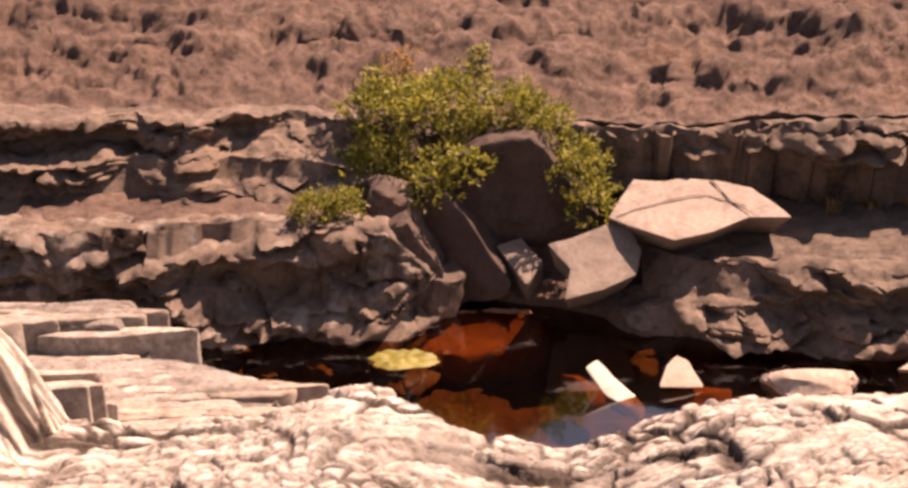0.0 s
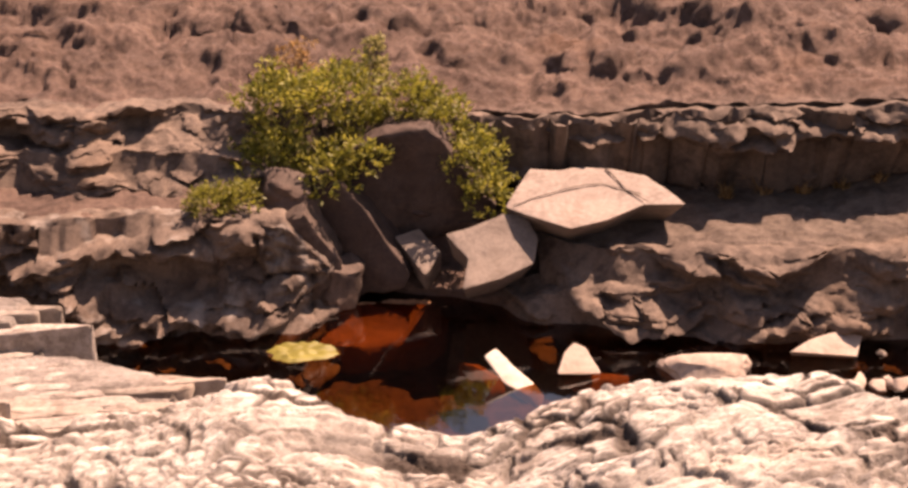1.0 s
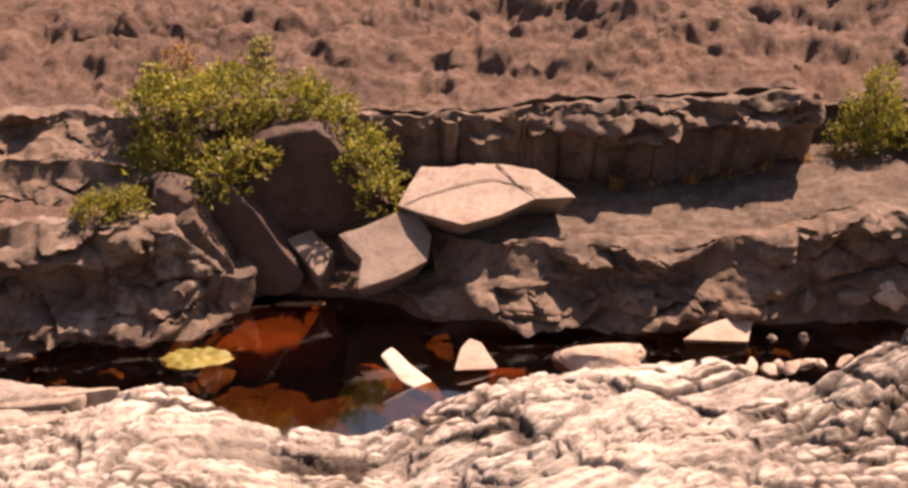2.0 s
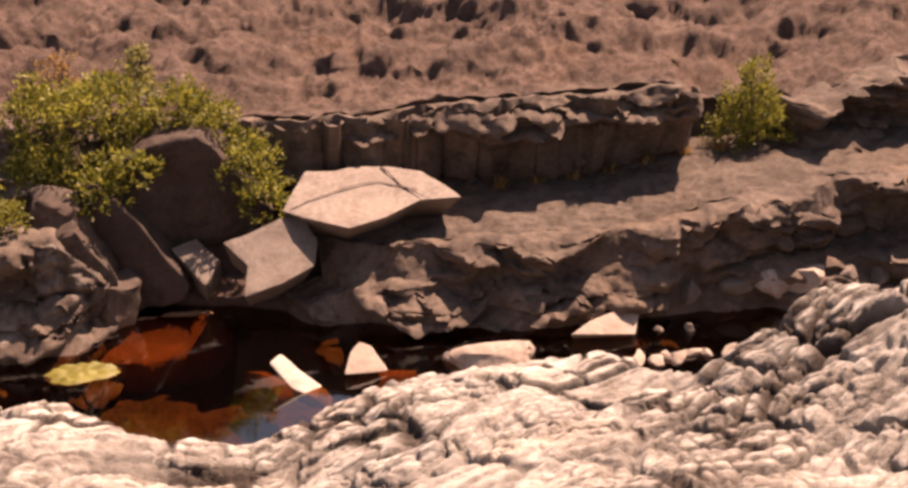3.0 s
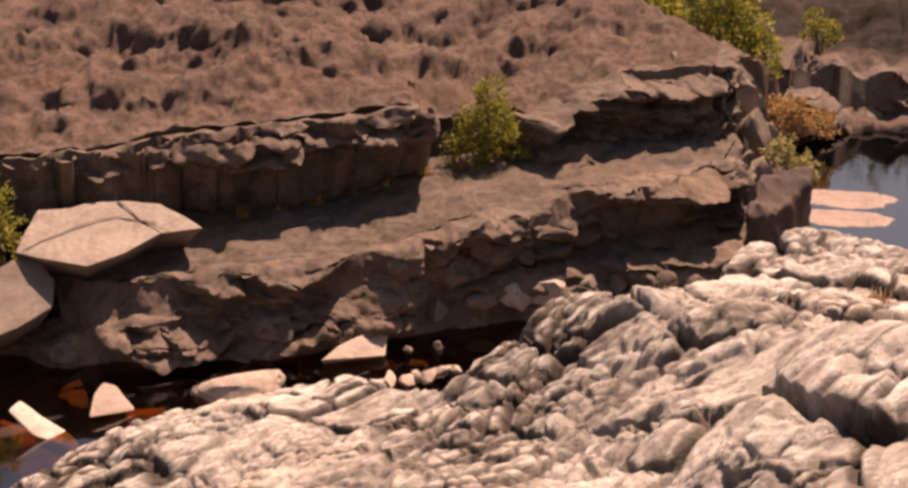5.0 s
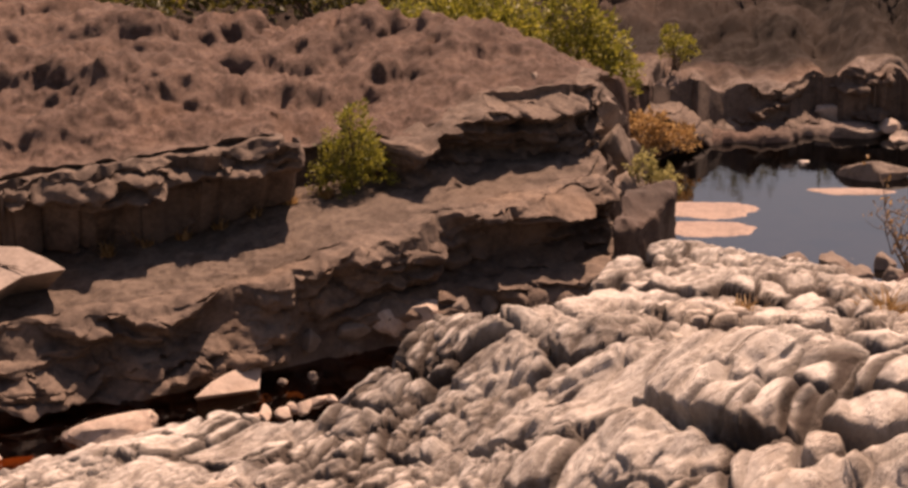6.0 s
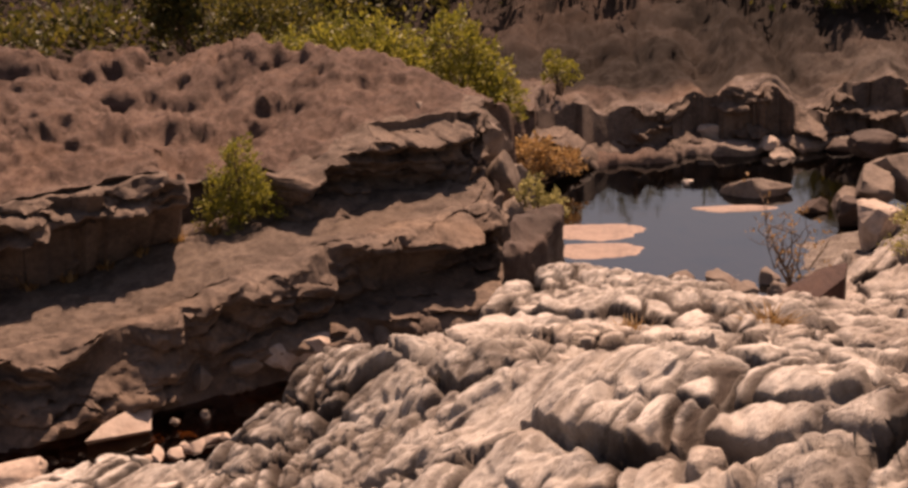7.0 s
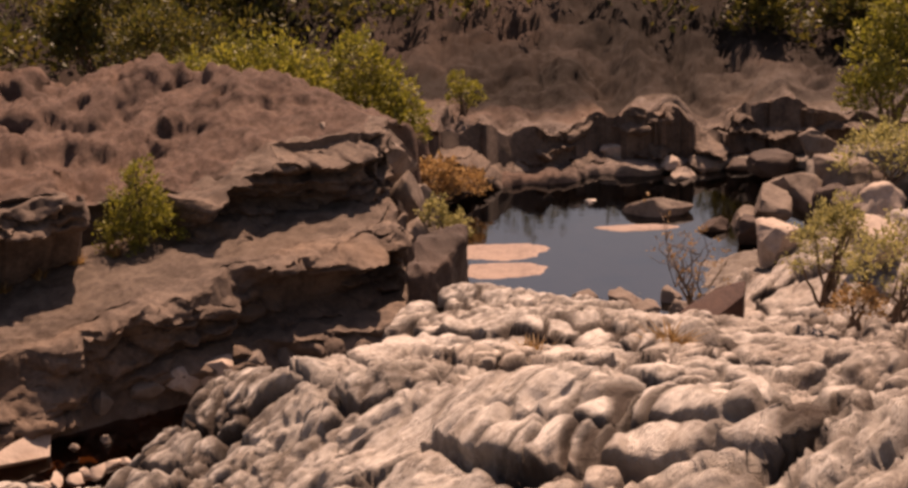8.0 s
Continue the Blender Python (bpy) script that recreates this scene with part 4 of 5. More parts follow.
# ---- trees and scrub on the far side ----
for k, (x, y, h) in enumerate(((18.6, 16.4, 1.7), (19.6, 15.2, 1.6), (20.8, 14.6, 1.9), (11.0, 22.6, 1.9), (9.4, 21.6, 1.5), (12.6, 22.4, 1.6))):
    rnd = random.Random(400 + k)
    lobes = [(rnd.uniform(-0.5, 0.5), rnd.uniform(-0.5, 0.5), h * f, 0.75 * h * (0.4 + 0.1 * rnd.random()), h * 0.32) for f in (0.35, 0.6, 0.85)]
    bush("far_tree", (x, y, 0.8), lobes, 4200, 0.11, M_LEAFDARK, "dark leafy tree at the foot of the hill", "tree", stems=5, seed=410 + k, thick=0.06, group="trees below the hill")


def scrub():
    g = np.random.default_rng(77)
    lobes = []
    for _ in range(760):
        u, v = g.uniform(23.2, 33), g.uniform(-18, 20)
        if abs(v - 2) < 3 and u < 25:
            continue
        x, y = u * math.sin(VIEW) + v * math.cos(VIEW), u * math.cos(VIEW) - v * math.sin(VIEW)
        s = g.uniform(0.25, 0.8) * (1 + (u - 24) / 40)
        lobes.append((x, y, s))
    zs = base_height(np.array([l[0] for l in lobes]), np.array([l[1] for l in lobes]))
    lobes = [(x, y, float(z) + s * 0.3, s, s * 0.6) for (x, y, s), z in zip(lobes, zs)]
    v, f = leaves_data(lobes, 60000, 0.16, random.Random(5), per=9, spread=0.3)
    ob = link_mesh("scrub", v, f, M_LEAFDARK)
    tagged(ob, "dark dry scrub covering the hillside", "scrub", kind="stuff")


scrub()

# ---- grass ----
M_STRAW = M_DRY
grass_tuft("grass_tuft", (6.37, 6.0, 1.38), 0.2, 0.2, 170, M_STRAW, "dry straw-brown grass tuft in a crack of pale rock", 1)
grass_tuft("grass_tuft", (5.66, 6.45, 1.40), 0.16, 0.12, 110, M_STRAW, "dry straw-brown grass tuft in a crack of pale rock", 2)
grass_tuft("grass_tuft", (3.75, 12.75, 1.2), 0.3, 0.2, 150, M_STRAW, "dry straw-brown grass tuft on the upper ledge", 3)
for k in range(7):
    grass_tuft("grass_tuft", (3.4 + 0.35 * k, 12.55 - 0.02 * k, 0.62 + 0.02 * k), 0.16, 0.14, 50, M_STRAW, "thin dry grass at the foot of the upper ledge", 10 + k)


# ---- ledge faces: layered rock, bed over bed ----
def face_material(name, washed):
    m, n, b = nodes_of(name)
    pos = n.nodes.new("ShaderNodeNewGeometry").outputs["Position"]
    c = rock_colour(n, pos, (0.16, 0.113, 0.086), (0.09, 0.062, 0.047), (0.042, 0.028, 0.022), (0.18, 0.105, 0.062))
    if washed:
        wash = ramp_node(n, noise_fac(n, pos, 2.6, 4, 0.6, (1.6, 1.6, 0.22)), (0.52, (0, 0, 0)), (0.66, (0.85, 0.85, 0.85))).outputs[0]
        c = mixc(n, wash, c, (0.2, 0.165, 0.14))
    n.links.new(c, b.inputs["Base Color"])
    b.inputs["Roughness"].default_value = 0.85
    b.inputs["Specular IOR Level"].default_value = 0.2
    bump(n, b, noise_fac(n, pos, 11, 8, 0.7, (1, 1, 1.8)), 0.6, 0.025)
    return m


M_FACE = face_material("layered_ledge_rock", False)
M_WASHED = face_material("water_stained_rock", True)


def ledge_face(x0, x1, which, z_low, lip, label, out=0.05, seed=1, bed=0.10, block=0.7, depth=0.12, lean=-0.06, ragged=0.0, material=M_FACE):
    """A broken, layered rock face that follows one of the terrace lines, or the low wall beyond the pool."""
    xs = np.arange(x0, x1, 0.022)
    rows_face, rows_lip = 60, 14

    def ground_at(a, b):
        return base_height(b * math.sin(VIEW) + a * math.cos(VIEW), b * math.cos(VIEW) - a * math.sin(VIEW)) if which == "far" else base_height(a, b)

    yk = far_line(xs) if which == "far" else bank_lines(xs)[2 * which]
    top = ground_at(xs, yk + 0.22) + 0.01 + ragged * (0.3 + fbm(xs * 1.6, 0 * xs, s=seed + 20, octaves=5, gain=0.6))
    low = np.minimum(ground_at(xs, yk - 0.35) - 0.12, top - 0.1) if z_low is None else np.full_like(xs, z_low)
    t = np.linspace(0, 1, rows_face)
    X = np.repeat(xs[:, None], rows_face + rows_lip, 1)
    Z = np.empty_like(X)
    Yb = np.empty_like(X)
    lean_x = np.broadcast_to(lean(xs) if callable(lean) else lean, xs.shape)[:, None]
    Z[:, :rows_face] = low[:, None] + (top - low)[:, None] * t
    Yb[:, :rows_face] = (yk - out)[:, None] + lean_x * (1 - t)
    tl = (np.arange(rows_lip) + 1) / rows_lip
    Yb[:, rows_face:] = (yk - out)[:, None] + lip * tl
    Z[:, rows_face:] = ground_at(X[:, rows_face:], Yb[:, rows_face:] + 0.1) + 0.015 - 0.10 * tl ** 2
    Z[:, rows_face:] = np.minimum(Z[:, rows_face:], Z[:, rows_face - 1:rows_face] + 0.05)
    # blocks broken back to different depths, with sloping tops that catch the sun
    warp = 1.6 * fbm(X * 0.5, Z * 0.8, s=seed, octaves=5)
    layer = np.floor(Z / bed + warp)
    part_ = np.floor(X / block + 7.3 * hash3(layer.astype(np.int64), np.int64(0), np.int64(seed)) + 0.7 * fbm(X * 1.6, Z * 2.2, s=seed + 4, octaves=3) + 1.1 * Z)
    step = hash3(layer.astype(np.int64), part_.astype(np.int64), np.int64(1), seed)
    within = Z / bed + warp - layer
    rounded = 1 - np.abs(2 * within - 1) ** 3
    lump = 0.5 - np.abs(fbm(X * 1.5, Z * 2.6, s=seed + 7, octaves=4))
    e, ident, ox, oy = cells(X / 0.42 + 0.5 * vnoise(X * 2.4, Z * 3, s=seed), Z / 0.2 + 0.5 * vnoise(X * 2, Z * 4, s=seed + 1), s=seed)
    chip = depth * 0.8 * ident * ramp(e, 0, 0.25) - depth * 0.9 * oy * (ident - 0.2)
    d = depth * step * (0.6 + 0.4 * rounded) * (0.4 + 0.6 * ramp(vnoise(X * 0.8, Z * 1.2, s=seed + 2), -0.5, 0.5)) + 0.8 * depth * lump + 0.6 * chip
    d = d + 0.04 * fbm(X * 4.1, Z * 7.5, s=seed + 8, octaves=4, gain=0.6)
    d = d + 1.5 * depth * vnoise(X * 0.55, Z * 5.5 + 2.2 * vnoise(X * 0.9, Z * 0.9, s=seed + 12), s=seed + 11) + 0.4 * depth * vnoise(X * 1.4, Z * 13 + 3 * vnoise(X * 0.9, Z * 0.9, s=seed + 12), s=seed + 13)
    fade = np.ones(rows_face + rows_lip)
    fade[rows_face:] = (1 - tl) ** 1.3
    ends = ramp(X, x0, x0 + 0.3) * (1 - ramp(X, x1 - 0.3, x1))
    Y = Yb - np.maximum(d - 0.3 * depth, -0.06) * fade * ends + (1 - ends) * 0.25
    Z = Z + (0.03 * fbm(X * 3, Y * 3, s=seed + 9, octaves=4) + 0.02 * fbm(X * 9, Y * 9, s=seed + 10, octaves=3)) * ends
    if which == "far":
        X, Y = Y * math.sin(VIEW) + X * math.cos(VIEW), Y * math.cos(VIEW) - X * math.sin(VIEW)
    nx, nr = X.shape
    idx = np.arange(nx * nr).reshape(nx, nr)
    quads = np.stack([idx[:-1, :-1], idx[1:, :-1], idx[1:, 1:], idx[:-1, 1:]], -1).reshape(-1, 4)
    ob = link_mesh("ledge_face", np.stack([X, Y, Z], -1).reshape(-1, 3).tolist(), quads.tolist(), material, None, True)
    ob.data.set_sharp_from_angle(angle=radians(48))
    return tagged(ob, label, "rock ledge", kind="structure")


ledge_face(-6.5, 0.1, 0, -0.4, 0.5, "dark water-stained rock face above the channel", seed=11, bed=0.3, block=1.2, depth=0.26, lean=lambda x: line(x, (-6, -0.1), (-2.2, -0.12), (-1.4, -0.3), (0, -0.25)), material=M_WASHED)
ledge_face(1.2, 8.3, 0, -0.35, 0.35, "low broken rock shelf along the water", seed=12, bed=0.11, block=0.6, depth=0.16, out=-0.08, lean=-0.36)
ledge_face(-6.5, -0.4, 1, None, 0.4, "broken dark rock step on the slope", seed=13, bed=0.16, depth=0.2, lean=-0.25)
ledge_face(1.6, 8.45, 1, None, 0.45, "layered grey-brown rock ledge", seed=14, bed=0.16, block=0.9, depth=0.2, out=0.14, lean=lambda x: line(x, (1.6, -0.42), (4.2, -0.36), (4.55, 0.08), (5.0, 0.1), (8.4, 0.06)))
ledge_face(-6.5, 0.3, 2, None, 0.4, "broken dark rock step on the slope", seed=15, bed=0.14, depth=0.22, lean=-0.3)
ledge_face(0.6, 5.35, 2, None, 0.5, "dark overhanging upper rock ledge in shade", seed=16, bed=0.2, block=0.9, depth=0.30, out=0.32, lean=0.12)
ledge_face(6.0, 8.9, 2, None, 0.4, "rough upper rock ledge ending by the pool", seed=17, bed=0.15, block=0.6, depth=0.26, lean=-0.1)


def far_line(v):
    return 20.02 + 0.35 * fbm(v * 0.9, 0 * v, s=80, octaves=3) + line(v, (-1, -0.6), (0, -0.5), (2, 0.2), (4, 0.3), (5, 0), (9, -1))


ledge_face(-1.2, 7.0, "far", -0.1, 0.6, "low weathered rock wall beyond the pool", seed=18, bed=0.22, block=0.5, depth=0.3, out=0.1, ragged=0.07, lean=lambda v: line(v, (-1.2, -0.35), (1.9, -0.3), (2.4, 0.1), (7, 0.1)))


# ---- stones of the outcrops: each split off along its joints ----
def stone_material(name, light, dark, stain, warm):
    m, n, b = nodes_of(name)
    geo = n.nodes.new("ShaderNodeNewGeometry")
    info = n.nodes.new("ShaderNodeObjectInfo")
    pos = geo.outputs["Position"]
    c = rock_colour(n, pos, light, dark, stain, warm)
    add_ = n.nodes.new("ShaderNodeMath")
    n.links.new(geo.outputs["Random Per Island"], add_.inputs[0])
    n.links.new(info.outputs["Random"], add_.inputs[1])
    fr = n.nodes.new("ShaderNodeMath")
    fr.operation = "FRACT"
    n.links.new(add_.outputs[0], fr.inputs[0])
    tone = ramp_node(n, fr.outputs[0], (0.0, (0.6, 0.56, 0.52)), (0.3, (0.88, 0.86, 0.83)), (1.0, (1.1, 1.08, 1.06))).outputs[0]
    c = mixc(n, 1.0, c, tone, "MULTIPLY")
    crust = ramp_node(n, noise_fac(n, pos, 3.4, 7, 0.72, (1, 1.6, 1)), (0.52, (0, 0, 0)), (0.66, (0.75, 0.75, 0.75))).outputs[0]
    c = mixc(n, crust, c, stain)
    n.links.new(c, b.inputs["Base Color"])
    b.inputs["Roughness"].default_value = 0.9
    b.inputs["Specular IOR Level"].default_value = 0.15
    h = n.nodes.new("ShaderNodeMath")
    n.links.new(noise_fac(n, pos, 9, 8, 0.7), h.inputs[0])
    n.links.new(noise_fac(n, pos, 30, 5, 0.7, (1, 2, 2)), h.inputs[1])
    bump(n, b, h.outputs[0], 0.6, 0.025)
    return m


M_STONEGREY = stone_material("greyed_outcrop_stone", (0.46, 0.4, 0.35), (0.33, 0.28, 0.245), (0.15, 0.12, 0.1), (0.42, 0.29, 0.21))


def clip_poly(poly, mx, my, nx, ny):
    out = []
    for i in range(len(poly)):
        p, q = poly[i], poly[(i + 1) % len(poly)]
        a, b = (p[0] - mx) * nx + (p[1] - my) * ny, (q[0] - mx) * nx + (q[1] - my) * ny
        if a <= 0:
            out.append(p)
        if (a < 0 < b) or (b < 0 < a):
            t = a / (a - b)
            out.append((p[0] + (q[0] - p[0]) * t, p[1] + (q[1] - p[1]) * t))
    return out


def split_stones(x0, x1, y0, y1, keep, sa, sc, turn, seed, drop=0.25, gap=0.011, lift=0.03, tilt=0.10, dome=0.02, skirt=0.16, step=0.05, follow=1.0, sink=0.0, relief=0.012, grain=7.0, loose=0.0):
    """Stones of a jointed outcrop between the limits: cells round scattered seeds, rounded at the corners, each with its own height and tilt."""
    g = np.random.default_rng(seed)
    co, si = math.cos(turn), math.sin(turn)
    corners = [(x * co + y * si, -x * si + y * co) for x in (x0, x1) for y in (y0, y1)]
    a0, a1 = min(c[0] for c in corners) / sa, max(c[0] for c in corners) / sa
    c0, c1 = min(c[1] for c in corners) / sc, max(c[1] for c in corners) / sc
    seeds = {}
    for i in range(int(a0) - 1, int(a1) + 2):
        for j in range(int(c0) - 1, int(c1) + 2):
            off = 0.5 * (j % 2)
            pt = (i + off + g.uniform(-0.36, 0.36), j + g.uniform(-0.36, 0.36))
            wx, wy = pt[0] * sa * co - pt[1] * sc * si, pt[0] * sa * si + pt[1] * sc * co
            if g.uniform() > drop + 0.3 * noise.noise(Vector((wx * 1.1, wy * 1.4, seed))):
                seeds[(i, j)] = pt
    polys = []
    for (i, j), (px, py) in seeds.items():
        wx, wy = px * sa * co - py * sc * si, px * sa * si + py * sc * co
        if not (x0 <= wx <= x1 and y0 <= wy <= y1) or not keep(wx, wy):
            continue
        poly = [(px - 1.6, py - 1.6), (px + 1.6, py - 1.6), (px + 1.6, py + 1.6), (px - 1.6, py + 1.6)]
        for di in range(-3, 4):
            for dj in range(-3, 4):
                q = seeds.get((i + di, j + dj))
                if q is None or (di == 0 and dj == 0):
                    continue
                poly = clip_poly(poly, (px + q[0]) / 2, (py + q[1]) / 2, q[0] - px, q[1] - py)
                if len(poly) < 3:
                    break
        if len(poly) >= 3:
            polys.append(((wx, wy), [(a * sa * co - c * sc * si, a * sa * si + c * sc * co) for a, c in poly]))
    cx = np.array([p[0][0] for p in polys])
    cy = np.array([p[0][1] for p in polys])
    hz = base_height(cx, cy)
    stones = []
    for k, ((px, py), poly) in enumerate(polys):
        pts = [Vector((x - px, y - py)) for x, y in poly]
        cut = []
        for i in range(len(pts)):
            p, q = pts[i], pts[(i + 1) % len(pts)]
            cut += [p.lerp(q, 0.12), p.lerp(q, 0.88)]
        ring = []
        for i in range(len(cut)):
            p, q = cut[i], cut[(i + 1) % len(cut)]
            m = max(1, int((q - p).length / step))
            ring += [p.lerp(q, t / m) for t in range(m)]
        if len(ring) < 5:
            continue
        size = sum(p.length for p in ring) / len(ring)
        broken = 1 + loose * max(0.0, noise.noise(Vector((px * 1.3, py * 1.6, seed + 9))) + 0.1)
        up = lift * broken * g.normal() * min(1.0, size / 0.12)
        up -= sink * (0.5 + max(-0.5, 1.3 * noise.noise(Vector((px * 0.9, py * 1.3, seed)))))
        tx, ty = tilt * broken * g.normal(), tilt * broken * g.normal()
        wob = [1 + 0.07 * noise.noise(Vector((p.x * 14, p.y * 14, k * 3.7))) for p in ring]
        verts = []
        for inset, z in ((-0.012, -skirt), (0.0, -0.022), (0.003, -0.005), (0.009, 0.0), (0.25 * size, 0.5 * dome), (0.5 * size, 0.8 * dome), (0.75 * size, 0.95 * dome)):
            for p, w in zip(ring, wob):
                s = max(0.06, 1 - (inset + gap) / max(p.length, 0.03)) * w
                verts.append((p.x * s, p.y * s, z + tx * p.x * s + ty * p.y * s))
        m = len(ring)
        verts.append((0, 0, dome))
        faces = []
        for r in range(6):
            for i in range(m):
                j = (i + 1) % m
                faces.append((r * m + i, r * m + j, (r + 1) * m + j, (r + 1) * m + i))
        faces += [(6 * m + i, 6 * m + (i + 1) % m, 7 * m) for i in range(m)]
        stones.append([(px, py, float(hz[k])), np.array(verts) + np.array([0, 0, up]), faces, m])
    # the stones lie in the rolling surface of the outcrop, and are rough on top
    X = np.concatenate([s[1][:, 0] + s[0][0] for s in stones])
    Y = np.concatenate([s[1][:, 1] + s[0][1] for s in stones])
    H = base_height(X, Y)
    rough = relief * (fbm(X * grain, Y * grain, octaves=4, s=seed) + 0.9 * (0.5 - np.abs(fbm(X * grain * 0.6, Y * grain * 0.9, octaves=3, s=seed + 5))))
    n0 = 0
    for st in stones:
        n1 = n0 + len(st[1])
        st[1][:, 2] += follow * np.clip(H[n0:n1] - st[0][2], -0.25, 0.25)
        st[1][2 * st[3]:, 2] += rough[n0 + 2 * st[3]:n1]
        n0 = n1
    return [(st[0], [tuple(v) for v in st[1].tolist()], st[2]) for st in stones]


def lay_stones(stones, singles, material, parent, rest_name, rest_label):
    """Stones inside the stretch become parts of their own, the others one joined part."""
    V, F, count = [], [], 0
    for at, verts, faces in stones:
        if count < 300 and singles(at[0], at[1]):
            ob = link_mesh("stone", verts, faces, material, parent, True)
            ob.location = at
            count += 1
        else:
            n0 = len(V)
            V += [(v[0] + at[0], v[1] + at[1], v[2] + at[2]) for v in verts]
            F += [tuple(n0 + i for i in f) for f in faces]
    if V:
        ob = link_mesh(rest_name, V, F, material, parent, True)
        tagged(ob, rest_label, kind="stuff")


ground = bpy.data.objects["ground"]


shelf = split_stones(-3.6, -0.6, 8.5, 11.0, lambda x, y: y > float(crest(np.array([x]))[0][0]) - 0.2 and y < float(line(np.array([x]), (-4, 10.85), (-2.5, 10.65), (-2.3, 10.15), (-1.7, 9.95), (-1.3, 9.55), (-1.0, 8.95), (-0.4, 8.65))[0]) - 0.12,
                     0.6, 0.11, radians(3), 500, drop=0.3, lift=0.006, tilt=0.012, dome=0.006, gap=0.004, skirt=0.4, follow=0.0, relief=0.006)
lay_stones(shelf, lambda x, y: True, M_STONEGREY, ground, "shelf_stones", "pale bedded shelf of rock beside the water")


def outcrop_material():
    """Bleached rock whose blocks differ in tone, with dark crust, earth in the joints and painted shade beside them."""
    m, n, b = nodes_of("bleached_outcrop_rock")
    pos = n.nodes.new("ShaderNodeNewGeometry").outputs["Position"]

    def value(name):
        a = n.nodes.new("ShaderNodeAttribute")
        a.attribute_name = name
        return a.outputs["Fac"]

    pale = rock_colour(n, pos, (0.66, 0.605, 0.55), (0.56, 0.50, 0.445), (0.30, 0.25, 0.21), (0.55, 0.40, 0.29))
    grey = rock_colour(n, pos, (0.47, 0.41, 0.365), (0.35, 0.30, 0.26), (0.19, 0.155, 0.13), (0.44, 0.31, 0.23))
    c = mixc(n, value("grey"), pale, grey)
    tone = ramp_node(n, value("tone"), (0.0, (0.6, 0.56, 0.54)), (0.35, (0.92, 0.9, 0.88)), (1.0, (1.1, 1.08, 1.06))).outputs[0]
    c = mixc(n, 1.0, c, tone, "MULTIPLY")
    crust = ramp_node(n, noise_fac(n, pos, 2.6, 9, 0.74, (1, 1.6, 1)), (0.53, (0, 0, 0)), (0.63, (0.8, 0.8, 0.8))).outputs[0]
    c = mixc(n, crust, c, (0.17, 0.135, 0.112))
    # earth in the joints, plus shade of the flanks put into the colour
    c = mixc(n, value("painted_dark"), c, (0.042, 0.028, 0.021))
    n.links.new(c, b.inputs["Base Color"])
    b.inputs["Roughness"].default_value = 0.9
    b.inputs["Specular IOR Level"].default_value = 0.15
    h = n.nodes.new("ShaderNodeMath")
    n.links.new(noise_fac(n, pos, 8, 9, 0.72), h.inputs[0])
    n.links.new(noise_fac(n, pos, 30, 5, 0.7, (1, 2, 2)), h.inputs[1])
    bump(n, b, h.outputs[0], 0.8, 0.03)
    return m


M_OUTCROP = outcrop_material()


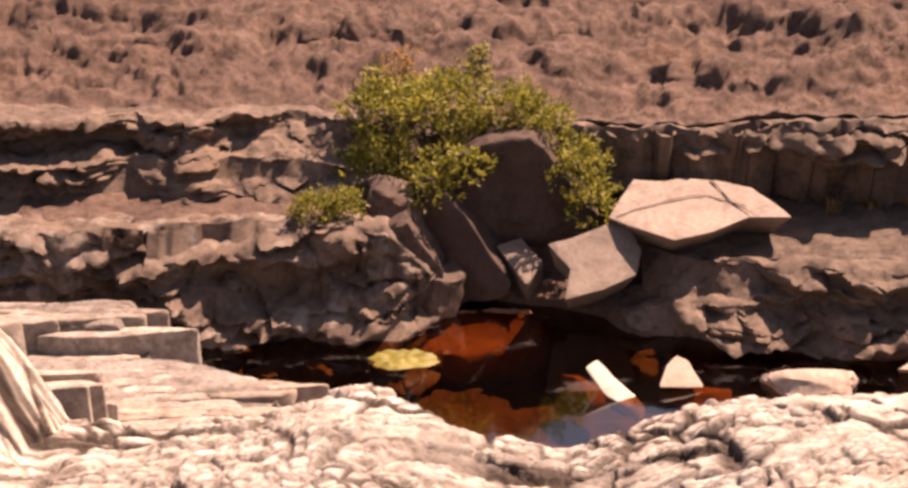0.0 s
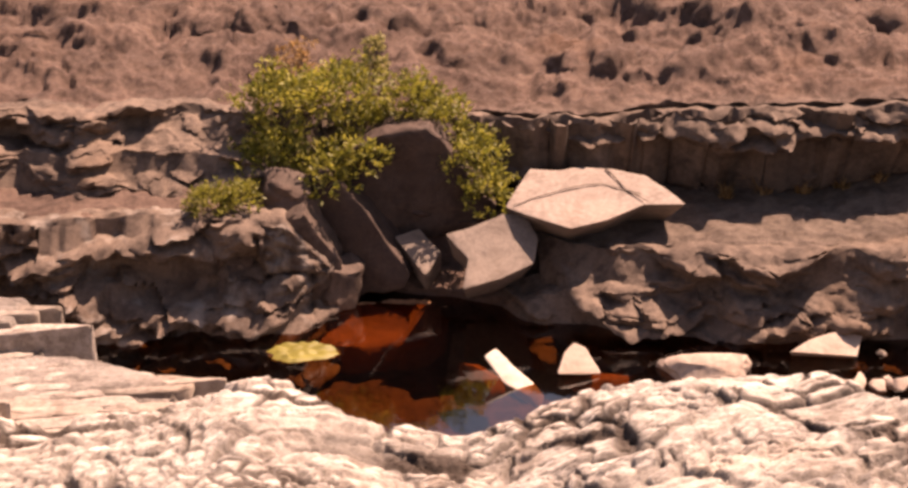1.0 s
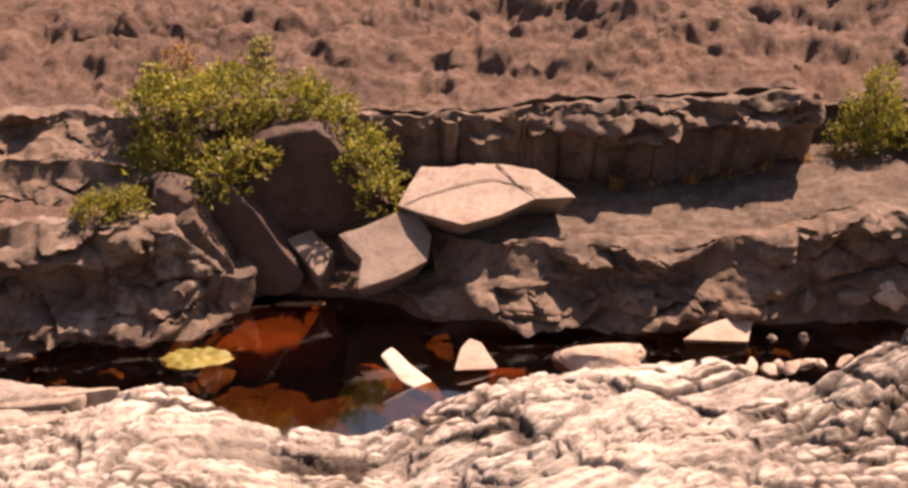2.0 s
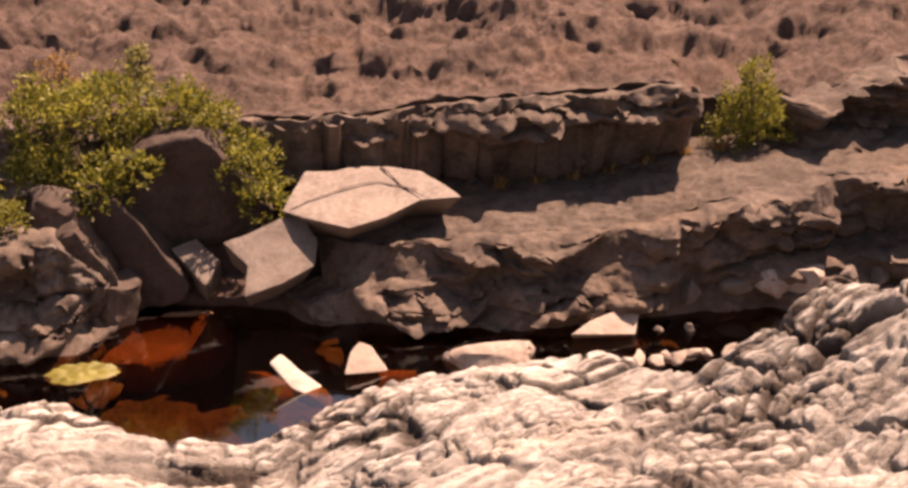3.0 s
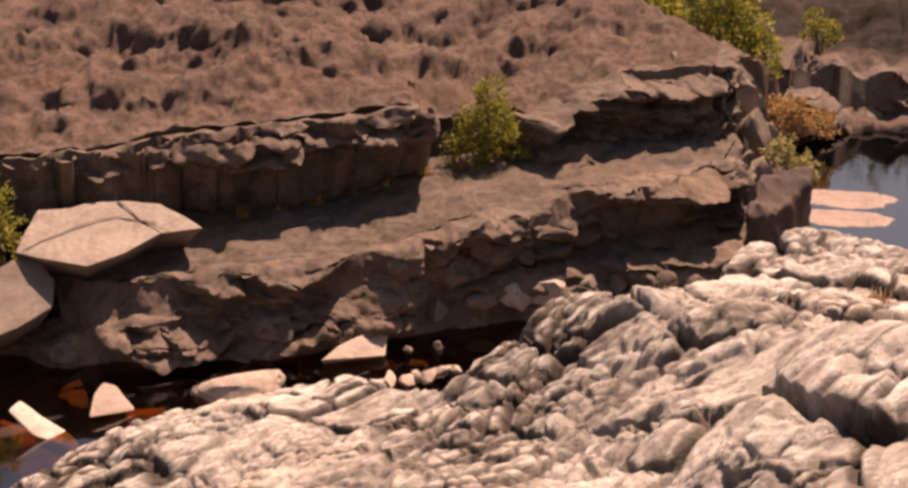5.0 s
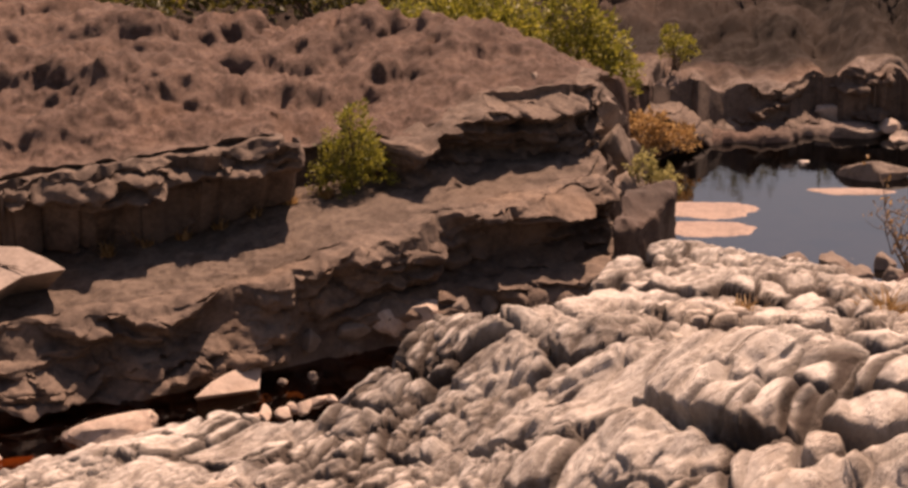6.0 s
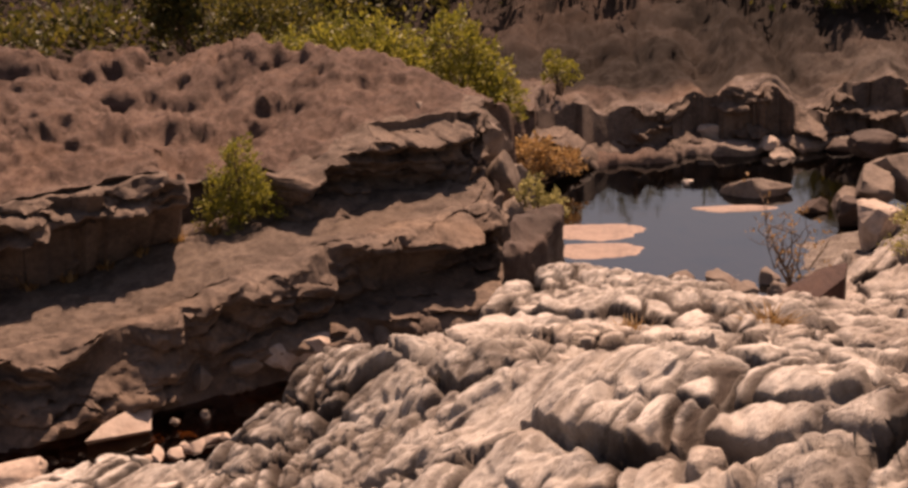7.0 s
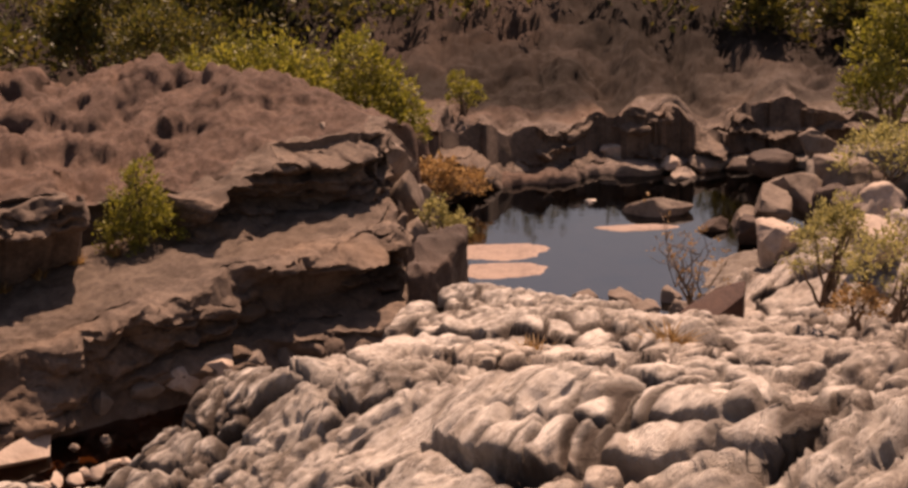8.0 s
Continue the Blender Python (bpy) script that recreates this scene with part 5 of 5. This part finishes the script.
def outcrop_relief(x, y):
    """Height of the split rock over the rolling outcrop, how dark earth and painted shade make its joints and edges,
    and the number and tone of each stone.
    """
    turn = radians(17)
    wx = x + 0.16 * vnoise(x * 0.9, y * 0.9, s=130) + 0.035 * vnoise(x * 4.1, y * 4.1, s=131) + 0.010 * vnoise(x * 13, y * 13, s=151)
    wy = y + 0.16 * vnoise(x * 0.8, y * 0.8, s=132) + 0.03 * vnoise(x * 4.7, y * 4.7, s=152) + 0.009 * vnoise(x * 14, y * 14, s=153)
    a, c = wx * np.cos(turn) + wy * np.sin(turn), -wx * np.sin(turn) + wy * np.cos(turn)
    knobby = ramp(x + 0.5 * vnoise(x, y, s=133), 2.2, 3.6)
    crumbled = ramp(fbm(x * 0.75, y * 0.95, s=134, octaves=3), -0.25, 0.35)
    smooth = ramp(fbm(x * 0.6 + 9, y * 0.7, s=135, octaves=2), 0.15, 0.6)
    e1, id1, ox1, oy1 = cells(a / 0.85, c / 0.75, s=136)
    e2, id2, ox2, oy2 = cells(a / 0.32 + id1 * 5, c / 0.24 + id1 * 3, s=137)
    e3, id3, ox3, oy3 = cells(a / 0.125, c / 0.10, s=138)
    split = np.clip(ramp(id1, 0.25, 0.5) * (1 - 0.8 * smooth) + 0.5 * crumbled, 0, 1)
    d = (0.03 + 0.03 * knobby) * (id1 - 0.5) + 0.035 * knobby * (ox1 * (id1 - 0.4) - oy1 * (0.9 - id1) * 0.5)
    d = d + (0.005 + 0.022 * knobby) * np.sqrt(ramp(e1, 0, 0.25))
    j1 = 1 - ramp(e1, 0.025, 0.085)
    d = d - (0.035 + 0.05 * knobby) * j1
    d = d + split * ((0.010 + 0.018 * knobby) * (id2 - 0.5) + (0.004 + 0.013 * knobby) * np.sqrt(ramp(e2, 0, 0.35)) - 0.02 * knobby * oy2 * (id2 - 0.3))
    j2 = split * (1 - ramp(e2, 0.045, 0.15))
    d = d - (0.018 + 0.028 * knobby) * j2
    d = d + crumbled * ((0.008 + 0.010 * knobby) * (id3 - 0.5) + 0.006 * np.sqrt(ramp(e3, 0, 0.5)))
    j3 = crumbled * (1 - ramp(e3, 0.08, 0.25))
    d = d - 0.010 * j3
    # bedding: thin curved flakes that break off towards the viewer, and slits along them
    bend = c + 0.10 * np.sin(a * 2.3 + 2 * vnoise(a * 0.7, c * 0.7, s=139))
    flake = shingle(bend / 0.27 + 1.1 * vnoise(a * 1.2, c * 0.9, s=140), 0.10)
    leaf = shingle(bend / 0.095 + 1.3 * vnoise(a * 1.9, c * 1.6, s=141), 0.2)
    flaky = ramp(fbm(x * 0.8 + 3, y * 0.9, s=142, octaves=3), -0.45, 0.3)
    d = d + (0.030 - 0.005 * knobby) * flaky * flake + 0.009 * leaf * (0.35 + 0.65 * flaky) * (1 - 0.6 * smooth)
    slit = (1 - ramp(np.abs(vnoise(a * 0.9, bend * 3.6, s=143)), 0.04, 0.17)) * ramp(vnoise(a * 0.9, c * 0.9, s=144), -0.3, 0.3)
    cross = (1 - ramp(np.abs(vnoise(a * 2.2 + 0.8 * c, c * 0.8, s=145)), 0.02, 0.09)) * ramp(vnoise(a * 1.1, c * 1.1, s=146), -0.1, 0.4)
    d = d - (0.030 + 0.015 * knobby) * slit - 0.018 * cross
    d = d + 0.020 * (0.4 - np.abs(fbm(x * 3.2, y * 3.6, s=147, octaves=4, gain=0.6))) + 0.004 * fbm(x * 17, y * 21, s=148, octaves=3)
    # dirt and crust in the joints, with painted shade spread over the broken edges
    dirt_and_shade = [0.95 * (1 - ramp(e1, 0.03, 0.17)), 0.95 * split * (1 - ramp(e2, 0.05, 0.30)), 0.75 * crumbled * (1 - ramp(e3, 0.06, 0.42)), 0.95 * slit, 0.85 * cross]
    dirt_and_shade.append(0.5 * flaky * (1 - ramp(np.mod(bend / 0.27 + 1.1 * vnoise(a * 1.2, c * 0.9, s=140), 1.0), 0.04, 0.14)))
    painted_dark = np.clip(np.maximum.reduce(dirt_and_shade) * (0.85 + 0.5 * vnoise(x * 2.3, y * 2.3, s=149)), 0, 0.95)
    return d, painted_dark, np.where(split > 0.5, id2, id1), np.clip(0.5 * id2 * split + 0.5 * id1 + 0.25 * (1 - split), 0, 1)


def build_outcrop():
    az = np.radians(np.arange(-22.8, 60.6, 0.074))
    rd = np.arange(2.6, 16.0, 0.025)
    some = np.append(np.arange(0, len(az) - 1, 6), len(az) - 1)
    A, R = np.meshgrid(az[some], rd, indexing="ij")
    Z = base_height(R * np.sin(A), R * np.cos(A))
    inside = R * np.cos(A) < crest(R * np.sin(A))[0] + 0.6
    weight = (np.abs(np.diff(np.arctan2(Z - 4.9, R), axis=1)) + 0.3 * 0.025 / R[:, 1:]) * np.where(inside[:, 1:], 1, 0.02) * np.where(R[:, 1:] < 4.6, 0.3, 1)
    cum = np.concatenate([np.zeros((len(some), 1)), np.cumsum(weight, axis=1)], axis=1)
    rows = 430
    few = np.array([np.interp(np.linspace(0, 1, rows) * cum[i, -1], cum[i], rd) for i in range(len(some))])
    for _ in range(3):
        wide = np.pad(few, ((4, 4), (0, 0)), mode="edge")
        few = sum(wide[k:k + len(few)] for k in range(9)) / 9
    R = np.stack([np.interp(np.arange(len(az)), some, few[:, j]) for j in range(rows)], 1)
    X, Y = R * np.sin(az)[:, None], R * np.cos(az)[:, None]
    P = np.stack([X, Y, base_height(X, Y)], -1)
    N = np.cross(np.gradient(P, axis=1), np.gradient(P, axis=0))
    N /= np.maximum(np.linalg.norm(N, axis=-1, keepdims=True), 1e-9)
    N *= np.sign(N[..., 2:].mean())
    d, painted_dark, ident, tone = outcrop_relief(X, Y)
    yc = crest(X)[0]
    d = d - 0.25 * ramp(Y, yc + 0.35, yc + 0.6)
    P = (P + N * d[..., None]).reshape(-1, 3)
    idx = np.arange(X.size).reshape(X.shape)
    quads = np.stack([idx[:-1, :-1], idx[1:, :-1], idx[1:, 1:], idx[:-1, 1:]], -1).reshape(-1, 4)
    home = quads[:, 0]
    xf, yf, idf = X.ravel()[home], Y.ravel()[home], np.round(ident.ravel()[home] * 1e6).astype(np.int64)
    keep = yf < yc.ravel()[home] + 0.6
    grey = np.clip(ramp(X, 4.8, 8.5) * 0.8 + 0.4 * fbm(X * 0.8, Y * 0.8, s=150, octaves=3), 0, 1).ravel()
    data = (("painted_dark", painted_dark.ravel()), ("tone", tone.ravel()), ("grey", grey))

    def patch(name, q, skirt):
        used, local = np.unique(q, return_inverse=True)
        local = local.reshape(q.shape)
        verts, faces = P[used], local.tolist()
        if skirt:
            # close the stone downwards along its outline
            e = np.stack([local, np.roll(local, -1, axis=1)], -1).reshape(-1, 2)
            _, first, count = np.unique(np.sort(e, axis=1), axis=0, return_index=True, return_counts=True)
            rim = e[first[count == 1]]
            n0 = len(verts)
            verts = np.concatenate([verts, verts - np.array([0, 0, 0.15])])
            faces += [(b_, a_, a_ + n0, b_ + n0) for a_, b_ in rim.tolist()]
            used = np.concatenate([used, used])
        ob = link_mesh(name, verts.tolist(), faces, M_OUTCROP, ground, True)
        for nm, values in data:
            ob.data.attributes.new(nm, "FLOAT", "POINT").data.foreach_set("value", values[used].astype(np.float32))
        return ob

    single = keep & (((xf > 0.2) & (xf < 5.4) & (yf > 5.6) & (yf < 8.0)))
    names, counts = np.unique(idf[single], return_counts=True)
    chosen = names[np.argsort(-counts)][:290]
    mine = single & np.isin(idf, chosen)
    order = np.argsort(idf[mine], kind="stable")
    qs, ids = quads[mine][order], idf[mine][order]
    for q in np.split(qs, np.flatnonzero(np.diff(ids)) + 1):
        patch("stone", q, True)
    rest = patch("outcrop_rock", quads[keep & ~mine], False)
    tagged(rest, "pale outcrop rock split by dark joints into lumps and flakes", kind="stuff")


build_outcrop()
